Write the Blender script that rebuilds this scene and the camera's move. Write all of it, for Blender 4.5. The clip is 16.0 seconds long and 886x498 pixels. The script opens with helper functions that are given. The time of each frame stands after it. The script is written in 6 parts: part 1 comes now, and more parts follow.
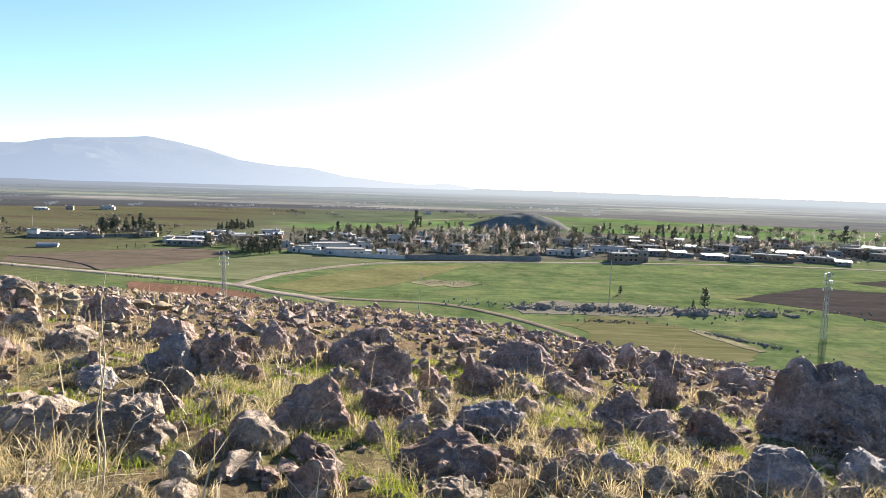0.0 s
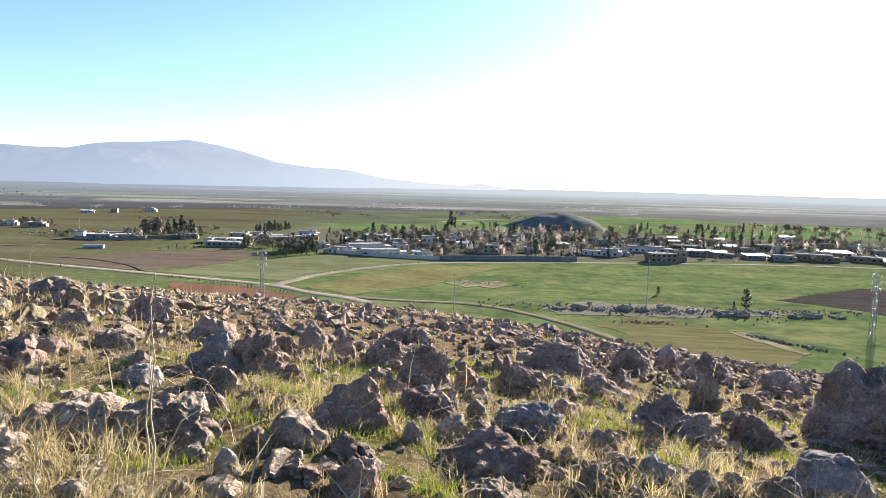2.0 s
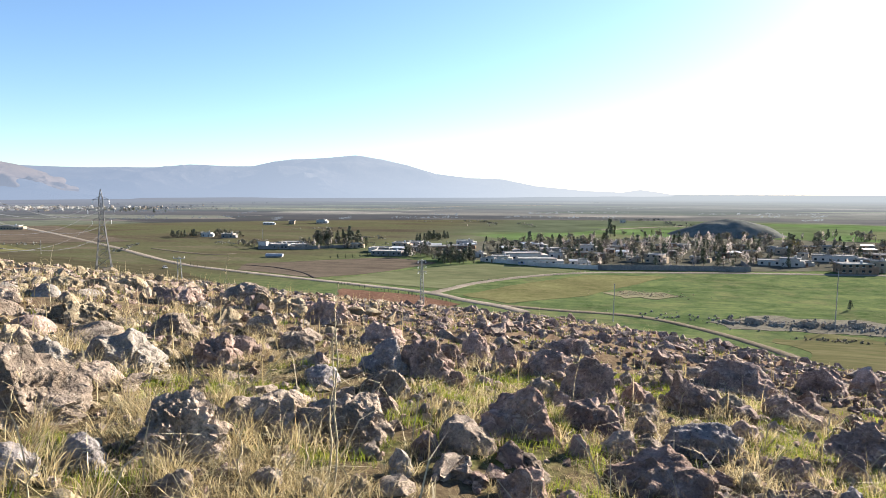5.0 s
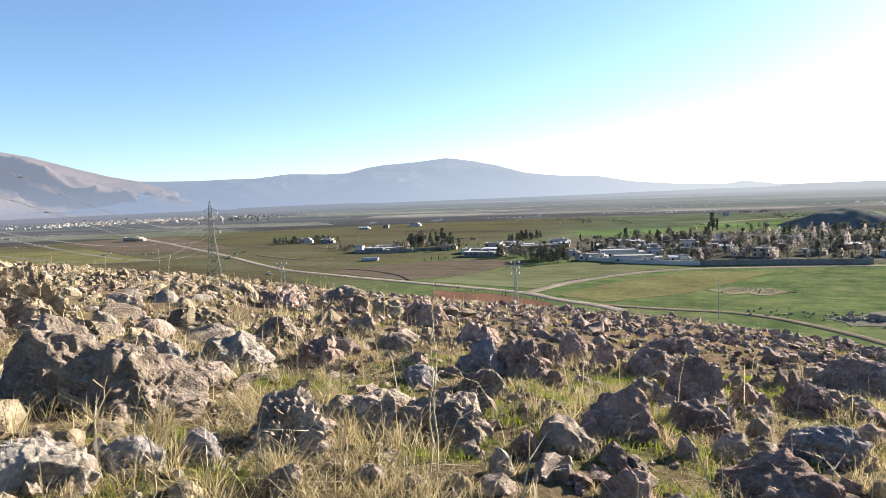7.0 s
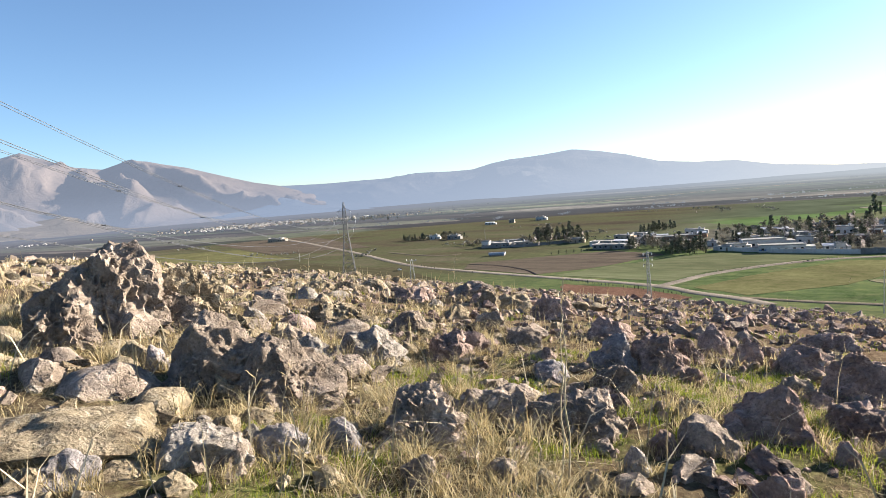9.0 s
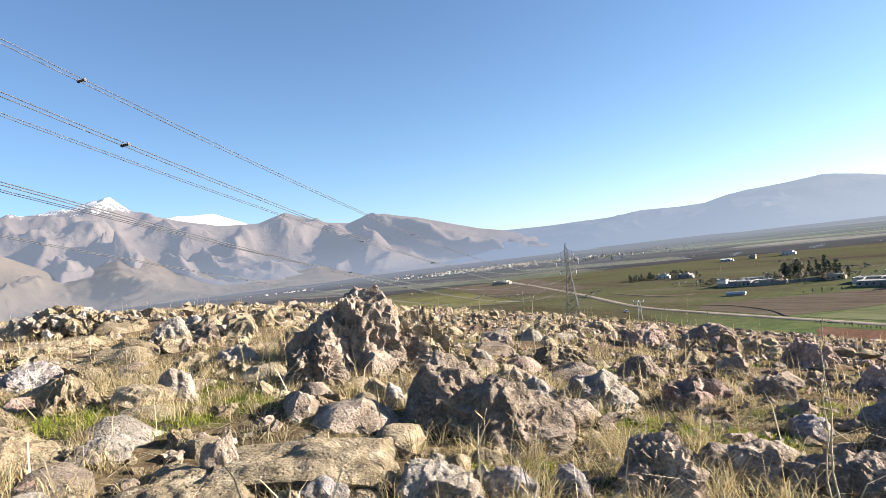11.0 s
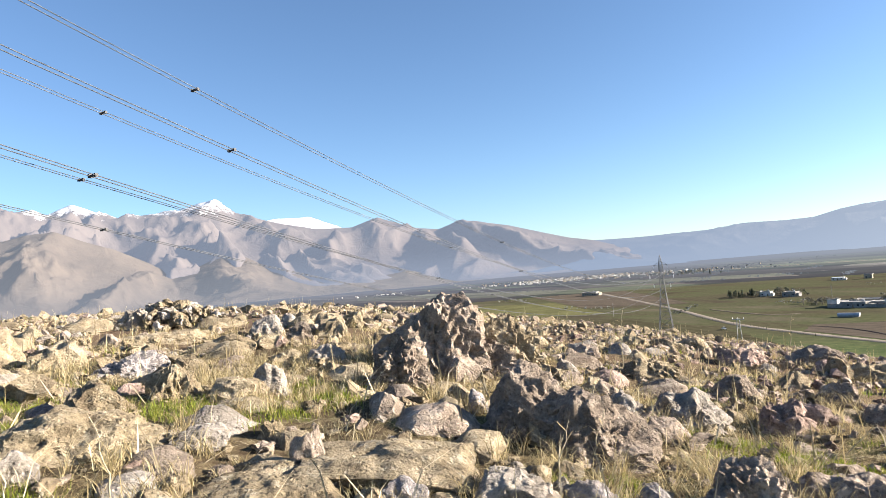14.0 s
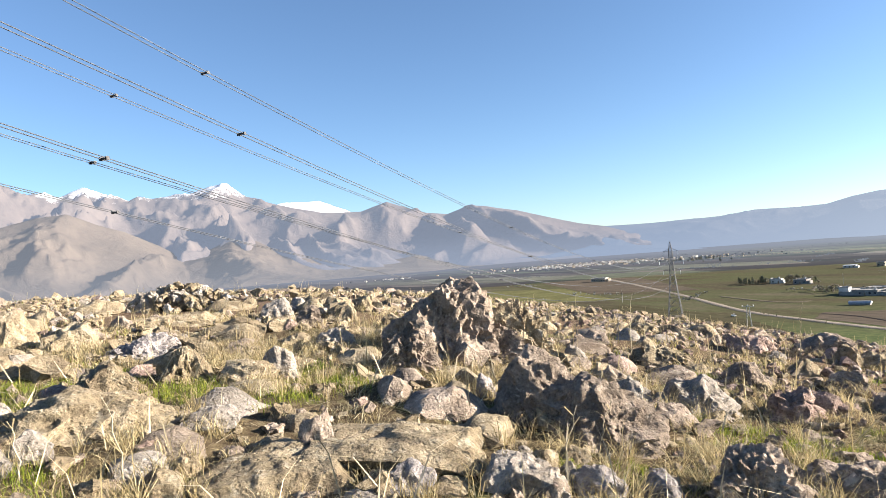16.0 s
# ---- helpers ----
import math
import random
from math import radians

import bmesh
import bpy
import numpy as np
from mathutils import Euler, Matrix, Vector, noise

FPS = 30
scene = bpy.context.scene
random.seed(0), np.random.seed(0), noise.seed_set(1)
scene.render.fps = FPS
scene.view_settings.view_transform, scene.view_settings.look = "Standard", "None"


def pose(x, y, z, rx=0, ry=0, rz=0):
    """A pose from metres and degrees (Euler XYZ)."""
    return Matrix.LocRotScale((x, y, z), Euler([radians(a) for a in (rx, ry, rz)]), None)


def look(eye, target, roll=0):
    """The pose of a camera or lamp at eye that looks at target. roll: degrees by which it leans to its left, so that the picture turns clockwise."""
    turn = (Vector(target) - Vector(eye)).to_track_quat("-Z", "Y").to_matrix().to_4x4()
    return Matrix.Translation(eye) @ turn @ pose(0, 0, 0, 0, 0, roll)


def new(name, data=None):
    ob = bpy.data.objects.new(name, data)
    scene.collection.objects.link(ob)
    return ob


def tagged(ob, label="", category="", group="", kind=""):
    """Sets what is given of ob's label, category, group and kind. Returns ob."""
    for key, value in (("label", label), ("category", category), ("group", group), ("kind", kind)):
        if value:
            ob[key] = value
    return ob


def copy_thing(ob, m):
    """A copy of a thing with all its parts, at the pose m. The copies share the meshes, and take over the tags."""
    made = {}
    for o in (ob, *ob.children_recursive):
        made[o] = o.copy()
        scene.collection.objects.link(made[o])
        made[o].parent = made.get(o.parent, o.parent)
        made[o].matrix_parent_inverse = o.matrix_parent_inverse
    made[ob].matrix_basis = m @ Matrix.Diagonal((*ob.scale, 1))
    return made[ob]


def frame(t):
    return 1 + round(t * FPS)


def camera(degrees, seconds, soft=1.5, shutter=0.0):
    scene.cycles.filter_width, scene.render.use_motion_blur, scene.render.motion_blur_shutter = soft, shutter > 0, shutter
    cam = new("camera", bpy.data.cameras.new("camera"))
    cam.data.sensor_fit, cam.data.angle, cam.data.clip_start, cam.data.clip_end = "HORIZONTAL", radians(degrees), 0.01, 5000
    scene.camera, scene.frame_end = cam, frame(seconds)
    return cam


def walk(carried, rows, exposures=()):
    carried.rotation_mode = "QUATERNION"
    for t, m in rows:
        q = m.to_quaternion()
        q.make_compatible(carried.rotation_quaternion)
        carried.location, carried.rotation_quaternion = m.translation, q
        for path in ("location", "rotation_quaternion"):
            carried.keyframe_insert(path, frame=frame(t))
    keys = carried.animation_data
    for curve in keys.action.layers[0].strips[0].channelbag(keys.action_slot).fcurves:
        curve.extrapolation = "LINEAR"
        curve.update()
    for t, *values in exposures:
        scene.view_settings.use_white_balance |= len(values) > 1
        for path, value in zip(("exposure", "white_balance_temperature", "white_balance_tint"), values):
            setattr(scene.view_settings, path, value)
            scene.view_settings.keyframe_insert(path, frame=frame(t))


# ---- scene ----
cam = camera(68.58, 16.0, soft=0.55)
# seconds, place of the hand-held camera, heading to the left of +y, tilt up, roll
WALK = [
    (0.0, 0.094, 0.032, 1.542, 0.18, -5.94, -1.77),
    (0.5, 0.089, 0.032, 1.546, 0.62, -6.05, -1.68),
    (1.0, 0.089, 0.014, 1.549, 0.64, -6.04, -1.88),
    (1.5, 0.091, 0.022, 1.546, 1.07, -6.13, -1.66),
    (2.0, 0.068, 0.014, 1.549, 3.20, -5.97, -1.31),
    (2.5, 0.052, -0.002, 1.558, 5.74, -5.69, -0.82),
    (3.0, 0.033, -0.012, 1.557, 8.11, -5.58, -0.73),
    (3.5, 0.019, -0.021, 1.560, 10.07, -5.63, -0.62),
    (4.0, 0.019, -0.021, 1.561, 12.23, -5.67, -0.35),
    (6.3, -0.017, -0.011, 1.546, 22.36, -5.17, 1.41),
    (6.5, -0.013, -0.012, 1.544, 23.08, -5.31, 1.82),
    (7.0, -0.009, -0.019, 1.546, 24.81, -5.09, 2.36),
    (7.5, -0.015, -0.012, 1.545, 26.87, -5.09, 2.57),
    (8.0, -0.006, -0.026, 1.551, 29.78, -4.72, 3.24),
    (8.5, -0.010, -0.024, 1.551, 32.97, -4.67, 3.89),
    (9.0, -0.006, -0.027, 1.551, 35.80, -4.89, 4.61),
    (9.5, -0.015, -0.022, 1.551, 38.15, -4.96, 4.52),
    (9.8, -0.031, -0.014, 1.550, 42.17, -3.20, 5.60),
    (10.0, -0.041, -0.009, 1.549, 47.95, -3.10, 6.78),
    (10.2, -0.041, -0.011, 1.550, 50.97, -2.42, 6.78),
    (12.3, 0.015, -0.018, 1.550, 57.36, 2.18, 5.88),
    (12.5, 0.013, -0.018, 1.550, 57.86, 1.74, 5.25),
    (13.0, 0.012, -0.018, 1.549, 59.31, 1.61, 4.84),
    (13.5, 0.012, -0.020, 1.548, 61.28, 1.65, 4.97),
    (14.0, 0.012, -0.021, 1.548, 63.05, 2.19, 4.99),
    (14.5, 0.012, -0.021, 1.548, 64.86, 1.97, 5.32),
    (15.0, 0.012, -0.021, 1.548, 64.29, 1.48, 4.92),
    (15.5, 0.013, -0.021, 1.548, 64.28, 1.16, 4.83),
    (16.0, 0.012, -0.021, 1.548, 63.84, 0.92, 4.59),
]
walk(cam, [(t, pose(x, y, z, 90 + up, lean, head)) for t, x, y, z, head, up, lean in WALK],
     exposures=[(0.0, 2.36), (6.5, 2.16), (10.0, 2.06), (14.0, 2.13), (16.0, 2.12)])

# ---- world and sun ----
SUN_AZ, SUN_EL = -31.0, 18.0        # degrees to the left of +y, above the horizon
sun_way = Vector((-math.sin(radians(SUN_AZ)) * math.cos(radians(SUN_EL)), math.cos(radians(SUN_AZ)) * math.cos(radians(SUN_EL)), math.sin(radians(SUN_EL))))
world = bpy.data.worlds.new("sky")
scene.world = world
world.use_nodes = True
wn = world.node_tree.nodes
sky = wn.new("ShaderNodeTexSky")
sky.sky_type, sky.sun_disc = "NISHITA", False
sky.sun_elevation, sky.sun_rotation = radians(SUN_EL), radians(-SUN_AZ)
sky.altitude, sky.air_density, sky.dust_density, sky.ozone_density = 1500, 1.0, 0.95, 3.4
wn["Background"].inputs["Strength"].default_value = 0.052
world.node_tree.links.new(sky.outputs["Color"], wn["Background"].inputs["Color"])
sun = new("sun", bpy.data.lights.new("sun", "SUN"))
sun.data.energy, sun.data.angle, sun.data.color = 5.0, radians(0.55), (1.0, 0.885, 0.75)
sun.matrix_world = look(sun_way * 50, (0, 0, 0))

# ---- materials ----
def nodes_of(name, rough=0.9, spec=0.2):
    m = bpy.data.materials.new(name)
    m.use_nodes = True
    nt = m.node_tree
    b = nt.nodes["Principled BSDF"]
    b.inputs["Roughness"].default_value = rough
    b.inputs["Specular IOR Level"].default_value = spec
    return m, nt, b


def ramp(nt, fac, stops):
    r = nt.nodes.new("ShaderNodeValToRGB")
    e = r.color_ramp.elements
    while len(e) < len(stops):
        e.new(0.5)
    for el, (p, c) in zip(e, stops):
        el.position, el.color = p, (*c, 1) if len(c) == 3 else c
    nt.links.new(fac, r.inputs["Fac"])
    return r.outputs["Color"]


def grey(v):
    return (v, v, v)


def noise_tex(nt, co, scale, detail=6, rough=0.6, dist=0.0):
    n = nt.nodes.new("ShaderNodeTexNoise")
    n.inputs["Scale"].default_value, n.inputs["Detail"].default_value = scale, detail
    n.inputs["Roughness"].default_value, n.inputs["Distortion"].default_value = rough, dist
    nt.links.new(co, n.inputs["Vector"])
    return n.outputs["Fac"]


def mix(nt, fac, a, b, kind="MIX"):
    m = nt.nodes.new("ShaderNodeMix")
    m.data_type, m.blend_type = "RGBA", kind
    for sock, v in ((m.inputs[0], fac), (m.inputs[6], a), (m.inputs[7], b)):
        if isinstance(v, (int, float)):
            sock.default_value = v
        elif isinstance(v, tuple):
            sock.default_value = (*v, 1)
        else:
            nt.links.new(v, sock)
    return m.outputs[2]


def place(nt, which="Object"):
    if which == "World":
        return nt.nodes.new("ShaderNodeNewGeometry").outputs["Position"]
    return nt.nodes.new("ShaderNodeTexCoord").outputs[which]


def bump(nt, b, height, strength, dist):
    n = nt.nodes.new("ShaderNodeBump")
    n.inputs["Strength"].default_value, n.inputs["Distance"].default_value = strength, dist
    nt.links.new(height, n.inputs["Height"])
    nt.links.new(n.outputs["Normal"], b.inputs["Normal"])


def rock_material(name, dark, mid, light, lichen):
    """Pitted grey limestone: two scales of stain, the fine one deepened to paint crevice shade, pale lichen, fine pits.
    """
    m, nt, b = nodes_of(name, 0.95, 0.06)
    co = place(nt, "World")
    big = noise_tex(nt, co, 3.2, 6, 0.65, 0.4)
    col = ramp(nt, big, [(0.30, dark), (0.5, mid), (0.68, light)])
    fine = noise_tex(nt, co, 34, 8, 0.75)
    # fine stain; its dark end paints crevice shade into the colour
    col = mix(nt, 1.0, col, ramp(nt, fine, [(0.30, grey(0.22)), (0.44, grey(0.85)), (0.56, grey(1.05)), (0.70, grey(1.6))]), "MULTIPLY")
    spots = noise_tex(nt, co, 9.0, 5, 0.7, 0.8)
    col = mix(nt, ramp(nt, spots, [(0.57, grey(0)), (0.66, grey(0.75))]), col, lichen)
    rust = noise_tex(nt, co, 1.7, 4, 0.6)
    col = mix(nt, ramp(nt, rust, [(0.55, grey(0)), (0.75, grey(0.35))]), col, (0.250, 0.200, 0.140))
    oi = nt.nodes.new("ShaderNodeObjectInfo")
    col = mix(nt, 1.0, col, ramp(nt, oi.outputs["Random"], [(0.0, grey(0.80)), (1.0, grey(1.15))]), "MULTIPLY")
    nt.links.new(col, b.inputs["Base Color"])
    v = nt.nodes.new("ShaderNodeTexVoronoi")
    v.inputs["Scale"].default_value = 26
    nt.links.new(co, v.inputs["Vector"])
    h = mix(nt, 0.55, ramp(nt, v.outputs["Distance"], [(0.02, grey(0)), (0.38, grey(1))]), fine)
    h = mix(nt, 0.45, h, noise_tex(nt, co, 11, 6, 0.7, 1.2))
    bump(nt, b, h, 1.0, 0.055)
    return m


ROCK = {
    "d": rock_material("dark_limestone", (0.114, 0.082, 0.068), (0.242, 0.181, 0.154), (0.396, 0.304, 0.262), (0.475, 0.387, 0.330)),
    "g": rock_material("grey_limestone", (0.122, 0.097, 0.076), (0.230, 0.188, 0.152), (0.345, 0.285, 0.233), (0.419, 0.365, 0.303)),
    "p": rock_material("pinkish_limestone", (0.138, 0.093, 0.079), (0.253, 0.178, 0.147), (0.367, 0.272, 0.231), (0.423, 0.333, 0.294)),
    "t": rock_material("tan_limestone", (0.125, 0.096, 0.064), (0.240, 0.197, 0.133), (0.334, 0.283, 0.202), (0.367, 0.334, 0.257)),
    "w": rock_material("pale_limestone", (0.143, 0.124, 0.104), (0.257, 0.230, 0.198), (0.349, 0.318, 0.287), (0.383, 0.359, 0.333)),
    "u": rock_material("blue_grey_limestone", (0.113, 0.104, 0.102), (0.214, 0.197, 0.193), (0.325, 0.299, 0.294), (0.424, 0.392, 0.367)),
}


def blades_material(name, a, b_, c, through_light=0.4):
    m, nt, b = nodes_of(name, 0.75, 0.25)
    g = nt.nodes.new("ShaderNodeNewGeometry")
    col = ramp(nt, g.outputs["Random Per Island"], [(0.0, a), (0.5, b_), (1.0, c)])
    nt.links.new(col, b.inputs["Base Color"])
    t = nt.nodes.new("ShaderNodeBsdfTranslucent")
    nt.links.new(col, t.inputs["Color"])
    s = nt.nodes.new("ShaderNodeMixShader")
    s.inputs[0].default_value = through_light
    nt.links.new(b.outputs[0], s.inputs[1])
    nt.links.new(t.outputs[0], s.inputs[2])
    nt.links.new(s.outputs[0], nt.nodes["Material Output"].inputs["Surface"])
    return m


STRAW = blades_material("dry_grass", (0.174, 0.139, 0.065), (0.365, 0.291, 0.155), (0.508, 0.441, 0.269))
DEAD = blades_material("grey_dead_grass", (0.137, 0.113, 0.065), (0.256, 0.224, 0.139), (0.394, 0.354, 0.230))
GREEN = blades_material("green_grass", (0.096, 0.132, 0.018), (0.175, 0.217, 0.027), (0.283, 0.282, 0.049))


def ground_material():
    """Stony soil with moss and litter on the hill; green and brown farmland on the plain."""
    m, nt, b = nodes_of("hill_soil_and_fields", 0.95, 0.0)
    co = place(nt, "World")
    n1 = noise_tex(nt, co, 0.9, 6, 0.65)
    n2 = noise_tex(nt, co, 14, 8, 0.7)
    soil = ramp(nt, n2, [(0.28, (0.041, 0.029, 0.020)), (0.5, (0.091, 0.070, 0.044)), (0.7, (0.180, 0.150, 0.092))])
    moss = ramp(nt, n2, [(0.3, (0.040, 0.053, 0.012)), (0.55, (0.087, 0.123, 0.025)), (0.75, (0.193, 0.212, 0.067))])
    length = nt.nodes.new("ShaderNodeVectorMath")
    length.operation = "LENGTH"
    nt.links.new(co, length.inputs[0])
    brow = nt.nodes.new("ShaderNodeMapRange")
    brow.inputs["From Min"].default_value, brow.inputs["From Max"].default_value = 6.5, 15
    nt.links.new(length.outputs["Value"], brow.inputs["Value"])
    stony = ramp(nt, n2, [(0.28, (0.060, 0.040, 0.030)), (0.5, (0.118, 0.084, 0.062)), (0.7, (0.200, 0.150, 0.110))])
    near = mix(nt, ramp(nt, n1, [(0.52, grey(0)), (0.68, grey(0.75))]), soil, moss)
    near = mix(nt, brow.outputs[0], near, stony)
    # farmland: broad strips, each with its own crop
    mp = nt.nodes.new("ShaderNodeMapping")
    mp.inputs["Rotation"].default_value, mp.inputs["Scale"].default_value = (0, 0, radians(28)), (0.0045, 0.010, 0.0)
    nt.links.new(co, mp.inputs["Vector"])
    vo = nt.nodes.new("ShaderNodeTexVoronoi")
    vo.inputs["Scale"].default_value = 1.0
    nt.links.new(mp.outputs["Vector"], vo.inputs["Vector"])
    sep = nt.nodes.new("ShaderNodeSeparateColor")
    nt.links.new(vo.outputs["Color"], sep.inputs[0])
    crops = ramp(nt, sep.outputs[0], [(0.0, (0.061, 0.093, 0.037)), (0.25, (0.104, 0.118, 0.070)), (0.42, (0.094, 0.099, 0.070)), (0.6, (0.080, 0.104, 0.053)), (0.78, (0.064, 0.074, 0.056)), (0.9, (0.080, 0.122, 0.050))])
    n3 = noise_tex(nt, co, 0.025, 6, 0.6)
    n4 = noise_tex(nt, co, 0.22, 7, 0.7)
    crops = mix(nt, 1.0, crops, ramp(nt, n3, [(0.3, grey(0.7)), (0.7, grey(1.3))]), "MULTIPLY")
    pasture = ramp(nt, n4, [(0.3, (0.062, 0.081, 0.045)), (0.5, (0.080, 0.108, 0.048)), (0.62, (0.091, 0.116, 0.051)), (0.75, (0.107, 0.119, 0.058))])
    dry = noise_tex(nt, co, 0.035, 7, 0.72, 0.8)
    pasture = mix(nt, ramp(nt, dry, [(0.5, grey(0)), (0.68, grey(0.45))]), pasture, (0.13, 0.112, 0.07))
    sm = nt.nodes.new("ShaderNodeMapping")
    sm.inputs["Rotation"].default_value, sm.inputs["Scale"].default_value = (0, 0, radians(-14)), (0.018, 0.16, 1.0)
    nt.links.new(co, sm.inputs["Vector"])
    streak = noise_tex(nt, sm.outputs["Vector"], 1.0, 7, 0.7, 0.6)
    pasture = mix(nt, 1.0, pasture, ramp(nt, streak, [(0.34, (0.74, 0.78, 0.74)), (0.5, grey(1.0)), (0.68, (1.18, 1.1, 1.08))]), "MULTIPLY")
    tufts = noise_tex(nt, co, 0.075, 9, 0.75, 0.5)
    pasture = mix(nt, 1.0, pasture, ramp(nt, tufts, [(0.36, (0.55, 0.66, 0.6)), (0.5, grey(1.0)), (0.64, (1.35, 1.25, 1.2))]), "MULTIPLY")
    far = nt.nodes.new("ShaderNodeMapRange")
    far.inputs["From Min"].default_value, far.inputs["From Max"].default_value = 430, 640
    nt.links.new(length.outputs["Value"], far.inputs["Value"])
    fields = mix(nt, far.outputs[0], pasture, crops)
    xyz = nt.nodes.new("ShaderNodeSeparateXYZ")
    nt.links.new(co, xyz.inputs[0])
    west = nt.nodes.new("ShaderNodeMapRange")
    west.interpolation_type = "SMOOTHSTEP"
    west.inputs["From Min"].default_value, west.inputs["From Max"].default_value = -110, -270
    west.inputs["To Max"].default_value = 0.92
    nt.links.new(xyz.outputs[0], west.inputs["Value"])
    lean = nt.nodes.new("ShaderNodeMapping")
    lean.inputs["Rotation"].default_value, lean.inputs["Scale"].default_value = (0, 0, radians(28)), (0.006, 0.022, 0.0)
    nt.links.new(co, lean.inputs["Vector"])
    bands = noise_tex(nt, lean.outputs["Vector"], 1.0, 5, 0.6, 0.4)
    dull = ramp(nt, bands, [(0.32, (0.050, 0.041, 0.033)), (0.45, (0.073, 0.064, 0.042)), (0.55, (0.070, 0.073, 0.040)), (0.68, (0.101, 0.087, 0.064))])
    fields = mix(nt, west.outputs[0], fields, mix(nt, 1.0, dull, ramp(nt, n4, [(0.3, grey(0.75)), (0.7, grey(1.25))]), "MULTIPLY"))
    onplain = nt.nodes.new("ShaderNodeMapRange")
    onplain.inputs["From Min"].default_value, onplain.inputs["From Max"].default_value = 95, 150
    nt.links.new(length.outputs["Value"], onplain.inputs["Value"])
    nt.links.new(mix(nt, onplain.outputs[0], near, fields), b.inputs["Base Color"])
    bump(nt, b, n2, 0.6, 0.04)
    return m


def patchy(name, a, b_, c, scale, rough=0.92, relief=0.0, dist=0.02, stretch=None):
    m, nt, b = nodes_of(name, rough, 0.3 if rough < 0.9 else 0.0)
    co = place(nt, "World")
    if stretch:
        mp = nt.nodes.new("ShaderNodeMapping")
        mp.inputs["Rotation"].default_value, mp.inputs["Scale"].default_value = (0, 0, stretch[0]), stretch[1]
        nt.links.new(co, mp.inputs["Vector"])
        co = mp.outputs["Vector"]
    n = noise_tex(nt, co, scale, 7, 0.68)
    col = ramp(nt, n, [(0.3, a), (0.5, b_), (0.7, c)])
    n0 = noise_tex(nt, co, scale * 0.13, 4, 0.6)
    col = mix(nt, 1.0, col, ramp(nt, n0, [(0.3, grey(0.78)), (0.7, grey(1.2))]), "MULTIPLY")
    nt.links.new(col, b.inputs["Base Color"])
    if relief:
        bump(nt, b, n, relief, dist)
    return m


SOIL = ground_material()
PLOUGHED = patchy("ploughed_soil", (0.059, 0.049, 0.040), (0.090, 0.076, 0.060), (0.127, 0.104, 0.084), 0.5, stretch=(0.6, (0.15, 1.4, 1)))
DARK_SOIL = patchy("dark_wet_soil", (0.027, 0.025, 0.025), (0.040, 0.036, 0.035), (0.056, 0.051, 0.048), 0.6, stretch=(0.5, (0.2, 1.5, 1)))
RED_SOIL = patchy("red_bare_soil", (0.078, 0.043, 0.032), (0.119, 0.070, 0.051), (0.165, 0.107, 0.078), 0.6)
WHEAT = patchy("young_wheat", (0.069, 0.080, 0.043), (0.100, 0.110, 0.061), (0.138, 0.139, 0.086), 0.25, stretch=(0.5, (0.3, 1.2, 1)))
OLIVE = patchy("thin_grass", (0.080, 0.085, 0.036), (0.111, 0.109, 0.053), (0.144, 0.133, 0.072), 0.3)
DRY_PATCH = patchy("fallow_earth", (0.067, 0.073, 0.034), (0.098, 0.095, 0.049), (0.139, 0.126, 0.076), 0.35, stretch=(0.9, (0.2, 1.3, 1)))
DULL = patchy("dull_winter_pasture", (0.045, 0.044, 0.026), (0.064, 0.060, 0.037), (0.087, 0.075, 0.051), 0.25, stretch=(0.5, (0.3, 1.2, 1)))
RUBBER = patchy("tyre_rubber", (0.018, 0.018, 0.018), (0.026, 0.026, 0.026), (0.036, 0.036, 0.036), 4.0, 0.85)
CARPAINT = patchy("white_car_paint", (0.66, 0.66, 0.66), (0.72, 0.72, 0.72), (0.78, 0.78, 0.78), 2.0, 0.35)
STUBBLE = patchy("pale_dry_grass", (0.112, 0.105, 0.064), (0.161, 0.149, 0.096), (0.217, 0.199, 0.135), 0.7)
ASHEN = patchy("grey_ruin_earth", (0.085, 0.080, 0.064), (0.125, 0.117, 0.096), (0.180, 0.168, 0.140), 0.5)
TARP = patchy("blue_grey_tarpaulin", (0.171, 0.193, 0.222), (0.214, 0.236, 0.271), (0.257, 0.286, 0.322), 0.8, 0.7)
TRACK = patchy("earth_track", (0.086, 0.075, 0.057), (0.122, 0.106, 0.082), (0.157, 0.139, 0.111), 0.9)
GRAVEL = patchy("gravel_road", (0.143, 0.125, 0.103), (0.200, 0.175, 0.146), (0.257, 0.228, 0.197), 1.2)
PLASTER = {
    "white": patchy("white_plaster", (0.354, 0.342, 0.320), (0.411, 0.399, 0.377), (0.456, 0.445, 0.428), 0.7),
    "tan": patchy("tan_plaster", (0.242, 0.201, 0.155), (0.303, 0.255, 0.201), (0.356, 0.308, 0.249), 0.7),
    "brick": patchy("bare_brick", (0.161, 0.107, 0.073), (0.222, 0.155, 0.111), (0.269, 0.201, 0.148), 0.7),
    "grey": patchy("grey_block", (0.134, 0.131, 0.124), (0.188, 0.181, 0.175), (0.242, 0.234, 0.222), 0.7),
}
ROOF = patchy("flat_roof", (0.201, 0.195, 0.188), (0.282, 0.274, 0.262), (0.369, 0.363, 0.349), 0.5)
TIN = patchy("tin_roof", (0.277, 0.287, 0.301), (0.332, 0.343, 0.358), (0.383, 0.393, 0.403), 0.4, 0.45)
PANE = patchy("dark_window_glass", (0.02, 0.022, 0.025), (0.03, 0.033, 0.037), (0.045, 0.048, 0.052), 0.4, 0.15)
